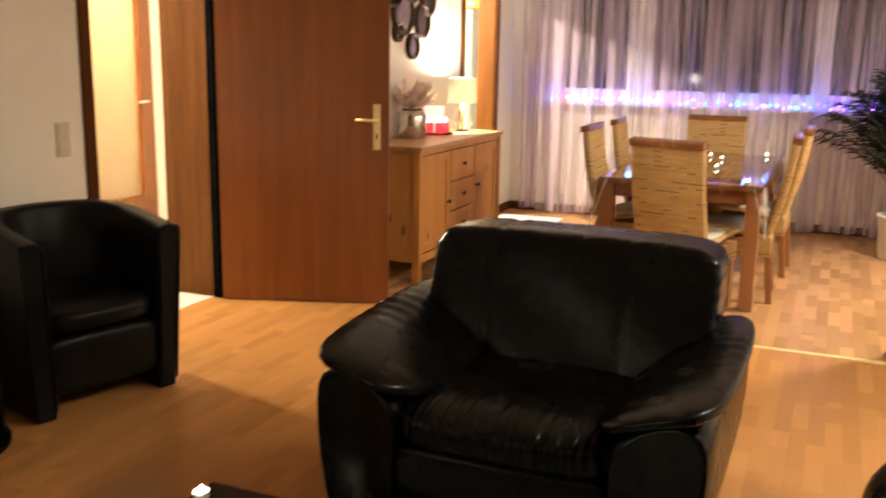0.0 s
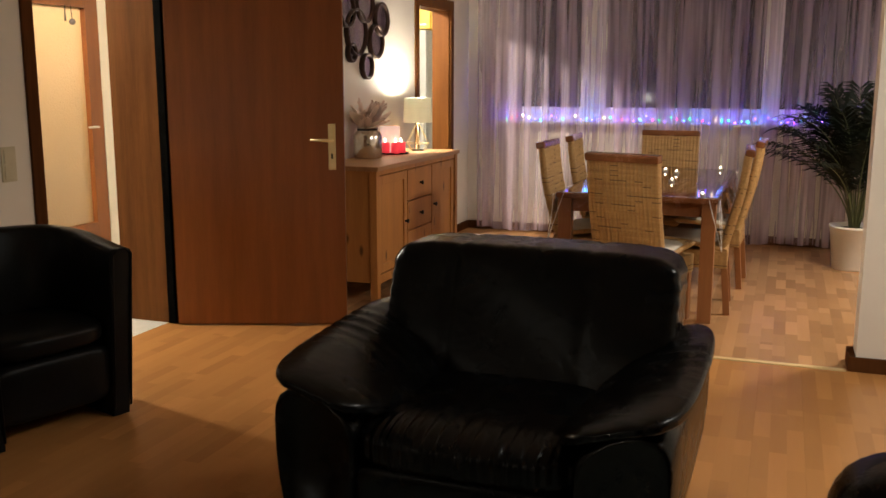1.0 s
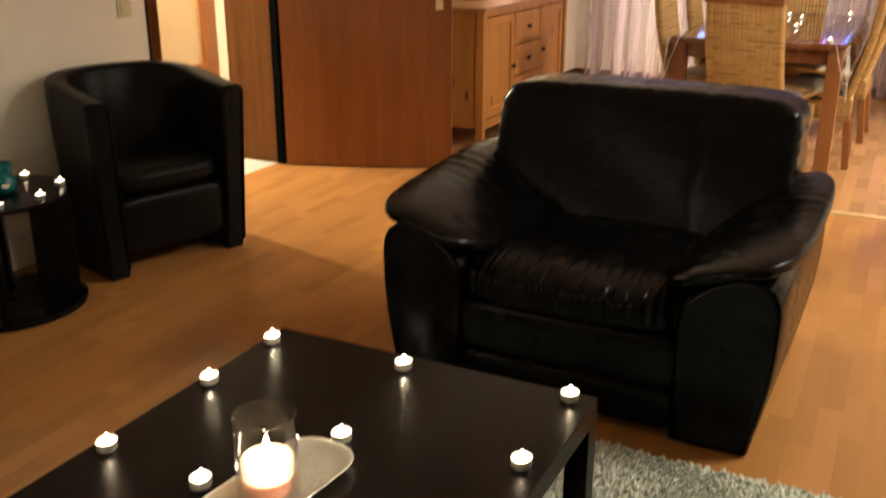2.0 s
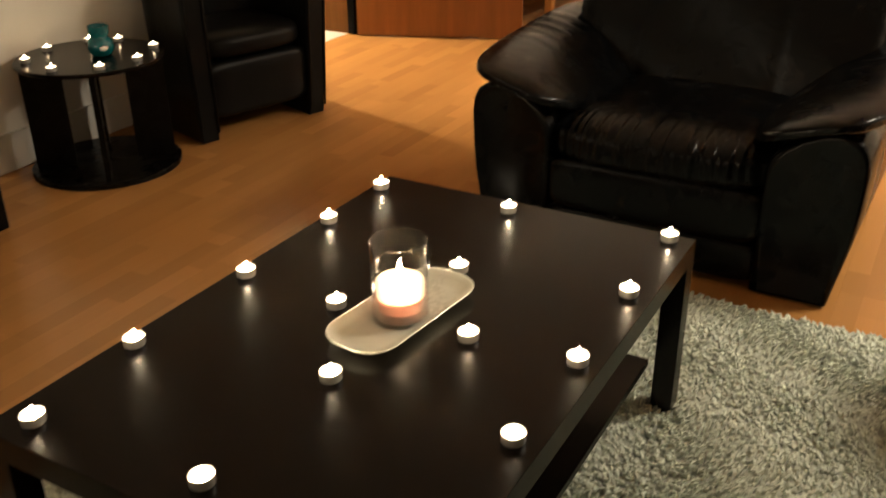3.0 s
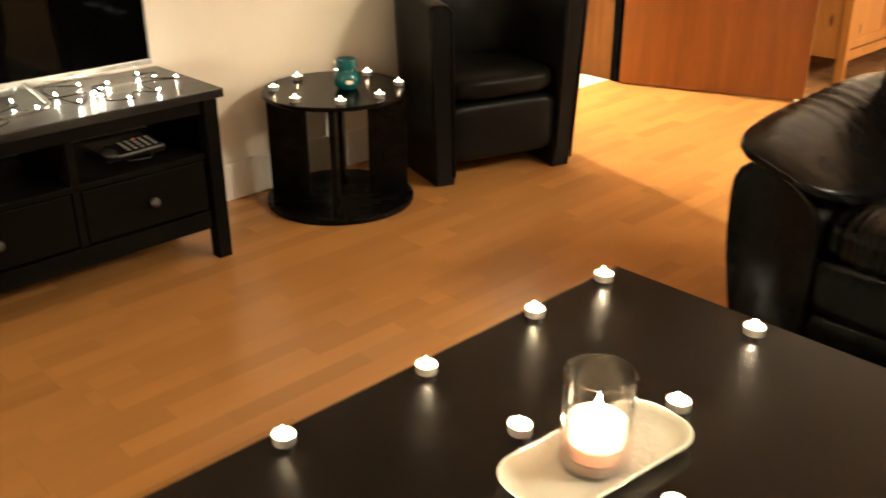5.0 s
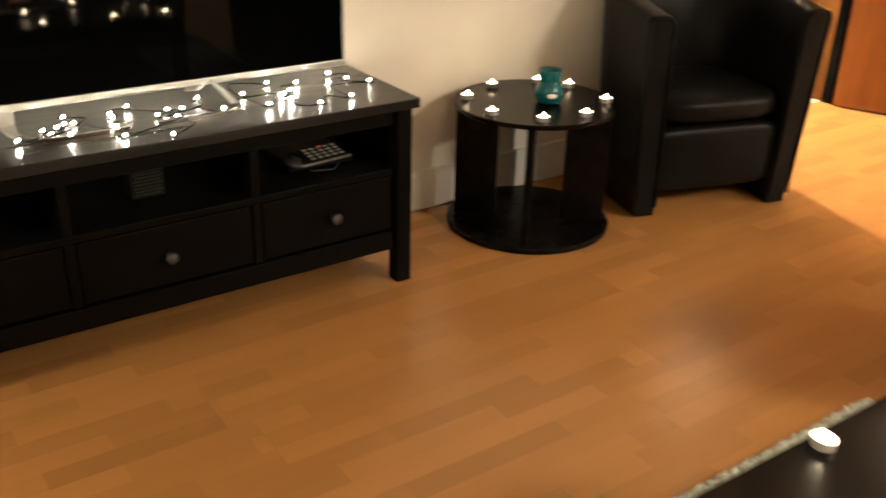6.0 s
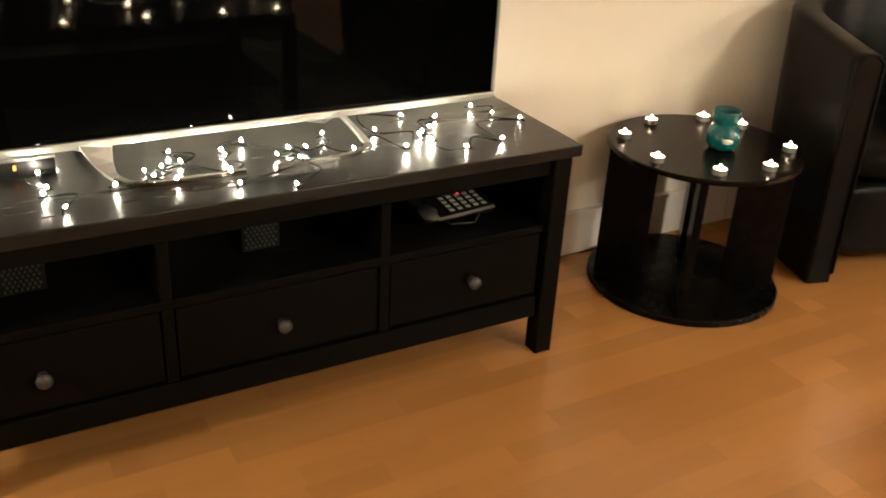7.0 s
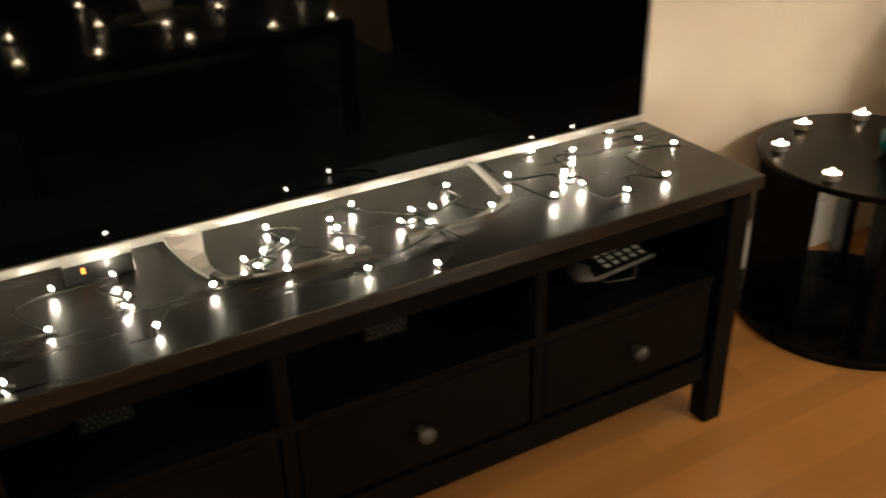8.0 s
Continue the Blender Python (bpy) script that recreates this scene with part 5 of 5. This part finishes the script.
part("body", bm_box(-0.30, 0.24, -0.16, 0.21, 0, 0.55, 0.003), YELLOW, kc)
part("door", bm_box(-0.295, 0.235, -0.18, -0.162, 0.005, 0.545, 0.003), YELLOW, kc)
part("door", bm_box(0.242, 0.258, -0.155, 0.205, 0.005, 0.545, 0.003), YELLOW, kc)
part("handle", bm_box(0.10, 0.20, -0.20, -0.182, 0.04, 0.055, 0.003), STEEL, kc)

DINING_CANDLES = ((-0.06, 8.20), (0.04, 8.02), (0.07, 7.45), (0.32, 8.42), (0.33, 6.72))
# ---- dining area: mat, cover, candles, plant ----
def stripes():
    m = mat("striped_weave", (0.56, 0.50, 0.56), (0.80, 0.74, 0.78), 0.9, 0, 4, 0.4, 300, (1, 14, 1))
    return m


dm = part("floor_mat", bm_box(-0.29, 0.29, -0.28, 0.28, 0, 0.008, 0.003), stripes(), None, "small striped lilac woven mat before the curtain", category="mat")
dm.matrix_basis = pose(-1.72, 8.95, 0, 0, 0, 3)
FOIL = thin_glass("clear_plastic", (0.93, 0.93, 0.94), 2.0, 0.06)


def cover_bm():
    bm = bmesh.new()
    n = 40
    grid = []
    for j in range(n + 1):
        row = []
        for i in range(n + 1):
            u, v = (i / n - 0.5) * 1.26, (j / n - 0.5) * 2.20
            ox, oy = max(0, abs(u) - 0.482), max(0, abs(v) - 0.947)
            x = math.copysign(min(abs(u), 0.482 + 0.12 * ox * (1 + 2 * oy)), u)
            y = math.copysign(min(abs(v), 0.947 + 0.12 * oy * (1 + 2 * ox)), v)
            z = 0.7475 - 0.97 * (ox + oy)
            x += 0.012 * math.sin(v * 25) * min(1, ox * 15)
            y += 0.012 * math.sin(u * 25) * min(1, oy * 15)
            row.append(bm.verts.new((x, y, z)))
        grid.append(row)
    for a, b in zip(grid, grid[1:]):
        for i in range(n):
            bm.faces.new((a[i], a[i + 1], b[i + 1], b[i]))
    return bm


cover = part("table_cover", cover_bm(), FOIL, None, "clear plastic cover lying over the dining table", smooth=True, category="table cover")
cover.matrix_basis = pose(-0.05, 7.56, 0)
HEM = mat("plastic_hem", (0.80, 0.80, 0.78), (0.88, 0.88, 0.86), 0.25, 0, 30)
folds = (((0.486, 0.951, 0.742), (0.494, 0.964, 0.60), (0.512, 0.985, 0.45)),
         ((0.486, 0.885, 0.742), (0.502, 0.925, 0.61), (0.513, 0.984, 0.452)),
         ((0.425, 0.951, 0.742), (0.465, 0.968, 0.61), (0.511, 0.986, 0.452)))
for sx in (-1, 1):
    for sy in (-1, 1):
        for fold in folds:
            part("fold", bm_tube([(sx * x, sy * y, z) for x, y, z in fold], [0.0012, 0.0022, 0.0016], 5), HEM, cover, smooth=True)
cover.visible_shadow = False
for x, y in DINING_CANDLES:
    tealight(x, y, 0.7485, "lit white tealight in an aluminium cup on the dining table", "tealights on the dining table")

POT = mat("white_pot", (0.60, 0.57, 0.50), (0.68, 0.65, 0.58), 0.4, 0, 6)
SOIL = mat("potting_soil", (0.02, 0.015, 0.01), (0.04, 0.03, 0.02), 0.95, 0, 40, 0.8)
LEAFMAT = mat("palm_leaf", (0.0016, 0.0035, 0.0014), (0.0045, 0.009, 0.003), 0.6, 0, 6, spec=0.25)
STALK = mat("palm_stalk", (0.05, 0.07, 0.02), (0.10, 0.11, 0.04), 0.5, 0, 10)
plant = thing("palm_plant", pose(1.30, 8.74, 0), "feathery dark green palm in a white pot beside the window", "plant")
part("pot", bm_lathe([(0, 0), (0.135, 0), (0.14, 0.01), (0.17, 0.31), (0.178, 0.315), (0.178, 0.335), (0.165, 0.335), (0.155, 0.29), (0, 0.29)], 40), POT, plant, "white round pot", smooth=True)
part("soil", bm_lathe([(0, 0.292), (0.157, 0.292), (0.157, 0.30), (0.08, 0.31), (0, 0.312)], 24), SOIL, plant)
rp = random.Random(8)
for k in range(36):
    a = k * 2.4 + rp.uniform(-0.3, 0.3)
    reach, high = rp.uniform(0.20, 0.72), rp.uniform(0.50, 1.22)
    pts = []
    for j in range(12):
        s = j / 11
        pts.append(Vector((0.03 * math.cos(a) + reach * s ** 1.7 * math.cos(a), 0.03 * math.sin(a) + reach * s ** 1.7 * math.sin(a), 0.30 + high * (1.25 * s - 0.42 * s ** 2.6 * (0.4 + reach)))))
    stalk = bm_tube(pts, [0.007 - 0.0055 * j / 11 for j in range(12)], 5)
    bm = bmesh.new()
    for j in range(4, 12):
        for half in (0, 0.25, 0.5, 0.75):
            if j + half > 11:
                continue
            i0 = int(j)
            p = pts[i0].lerp(pts[min(i0 + 1, 11)], half)
            way = (pts[i0] - pts[i0 - 1]).normalized()
            sidev = way.cross(Vector((0, 0, 1))).normalized()
            for s in (-1, 1):
                length = rp.uniform(0.20, 0.29) * (1 - 0.45 * abs(j - 7) / 5)
                d = (sidev * s * 0.8 + way * 0.75 + Vector((0, 0, rp.uniform(-0.25, 0.1)))).normalized()
                w = way.cross(d).cross(d).normalized() * 0.0085
                mid, tip = p + d * length * 0.5 + Vector((0, 0, 0.012)), p + d * length + Vector((0, 0, -0.04))
                v = [bm.verts.new(q) for q in (p - w * 0.3, p + w * 0.3, mid + w, mid - w, tip)]
                bm.faces.new((v[0], v[1], v[2], v[3])), bm.faces.new((v[3], v[2], v[4]))
    frond = part("frond", bm, LEAFMAT, plant)
    part("stalk", stalk, STALK, frond, smooth=True)

# ---- coloured lights on the window sill ----
fl = thing("fairy_lights", pose(0, 0, 0), "string of small lit coloured lights along the window sill", "fairy lights")
tints = [((0.06, 0.04, 1.0), 7), ((0.22, 0.05, 1.0), 6), ((0.05, 0.16, 1.0), 7), ((0.02, 1.0, 0.14), 3), ((1.0, 0.03, 0.08), 3), ((1.0, 0.70, 0.28), 6), ((0.05, 0.7, 1.0), 5)]
tint_mats = [glow("fairy_led", c, s * 6) for c, s in tints]
rf = random.Random(21)
wire = []
for k in range(70):
    s = k / 69
    x = -1.74 + 3.7 * s
    wire.append((x, 9.545 + 0.02 * math.sin(x * 17), 1.050 + 0.012 * math.sin(x * 23 + 2 * math.sin(x * 5)) + 0.008))
part("wire", bm_tube(wire, 0.0015, 4), CABLE, fl)
for k in range(1, 69):
    x, y, z = wire[k]
    b = bm_lathe([(0, 0), (0.006, 0.003), (0.009, 0.009), (0.006, 0.016), (0, 0.020)], 8)
    part("bulb", turned(b, Matrix.Translation((x, y - 0.004, z + rf.uniform(-0.010, 0.024)))), tint_mats[rf.choice((0, 0, 1, 1, 2, 2, 3, 4, 5, 6))], fl)
glows = ((0.12, 0.05, 1.0), (0.05, 0.22, 1.0), (0.22, 0.05, 1.0), (0.05, 0.30, 0.9), (0.30, 0.04, 0.95), (0.08, 0.07, 1.0))
for k in range(15):
    lamp("fairy_glow", (-1.68 + k * 0.25, 9.555, 1.10), 0.65 if k < 8 else 0.55, glows[k % 6], 0.03)

# ---- sofa beside the rug ----
sofa = thing("leather_sofa", pose(0.95, 1.36, 0), "black leather sofa beside the rug", "sofa")
part("base", soft_box(0.06, 0.9, 0.0, 1.92, 0.02, 0.32, 9), LEATHER, sofa)
part("seat_cushion", soft_box(0.0, 0.7, 0.22, 0.95, 0.25, 0.45, 5, 12), LEATHER, sofa)
part("seat_cushion", soft_box(0.0, 0.7, 0.96, 1.70, 0.25, 0.45, 5, 12), LEATHER, sofa)
for y0 in (-0.04, 1.66):
    part("arm", soft_box(-0.06, 0.86, y0, y0 + 0.30, 0.02, 0.64, 4.5, 14), LEATHER, sofa)
part("backrest", soft_box(0.58, 0.92, 0.1, 1.82, 0.3, 0.88, 5, 12), LEATHER, sofa)
for x in (0.10, 0.82):
    for y in (0.08, 1.84):
        part("foot", bm_box(x - 0.03, x + 0.03, y - 0.03, y + 0.03, 0, 0.04, 0.003), BLACKPLASTIC, sofa)

# ---- floor boards ----
def boards(parent, x0, x1, y0, y1, wide, long, material, seed):
    rnd = random.Random(seed)
    bm = bm_box(0, wide - 0.0003, 0, long - 0.0003, -0.012, 0.0)
    mesh = bpy.data.meshes.new("floor_board")
    bm.to_mesh(mesh)
    bm.free()
    mesh.materials.append(material)
    k = 0
    x = x0
    while x < x1 - 0.02:
        y = y0 - rnd.uniform(0, long)
        while y < y1:
            a, b = max(y, y0), min(y + long, y1)
            if b - a > 0.05:
                w = min(wide, x1 - x)
                if b - a > long - 1e-6 and w > wide - 1e-6:
                    ob = new("floor_board", mesh)
                    ob.location = (x, y, 0)
                    ob.parent = parent
                else:
                    ob = part("floor_board", bm_box(0, w - 0.0003, 0, b - a - 0.0003, -0.012, 0), material, parent)
                    ob.location = (x, a, 0)
            y += long
        x += wide


boards(sub, -2.60, EX, SY, 5.955, 0.195, 1.285, LAMINATE, 1)
boards(sub, DX, EX, 5.955, NY, 0.195, 1.285, PARQUET, 2)
tile = bm_box(0, 0.296, 0, 0.296, -0.012, 0.0, 0.0015, 1)
tmesh = bpy.data.meshes.new("floor_tile")
tile.to_mesh(tmesh)
tile.free()
tmesh.materials.append(TILE)
for i in range(6):
    for j in range(14):
        ob = new("floor_tile", tmesh)
        ob.location, ob.parent = (-2.902 - 0.3 * i + 0.002, 3.5 + 0.3 * j, 0), sub
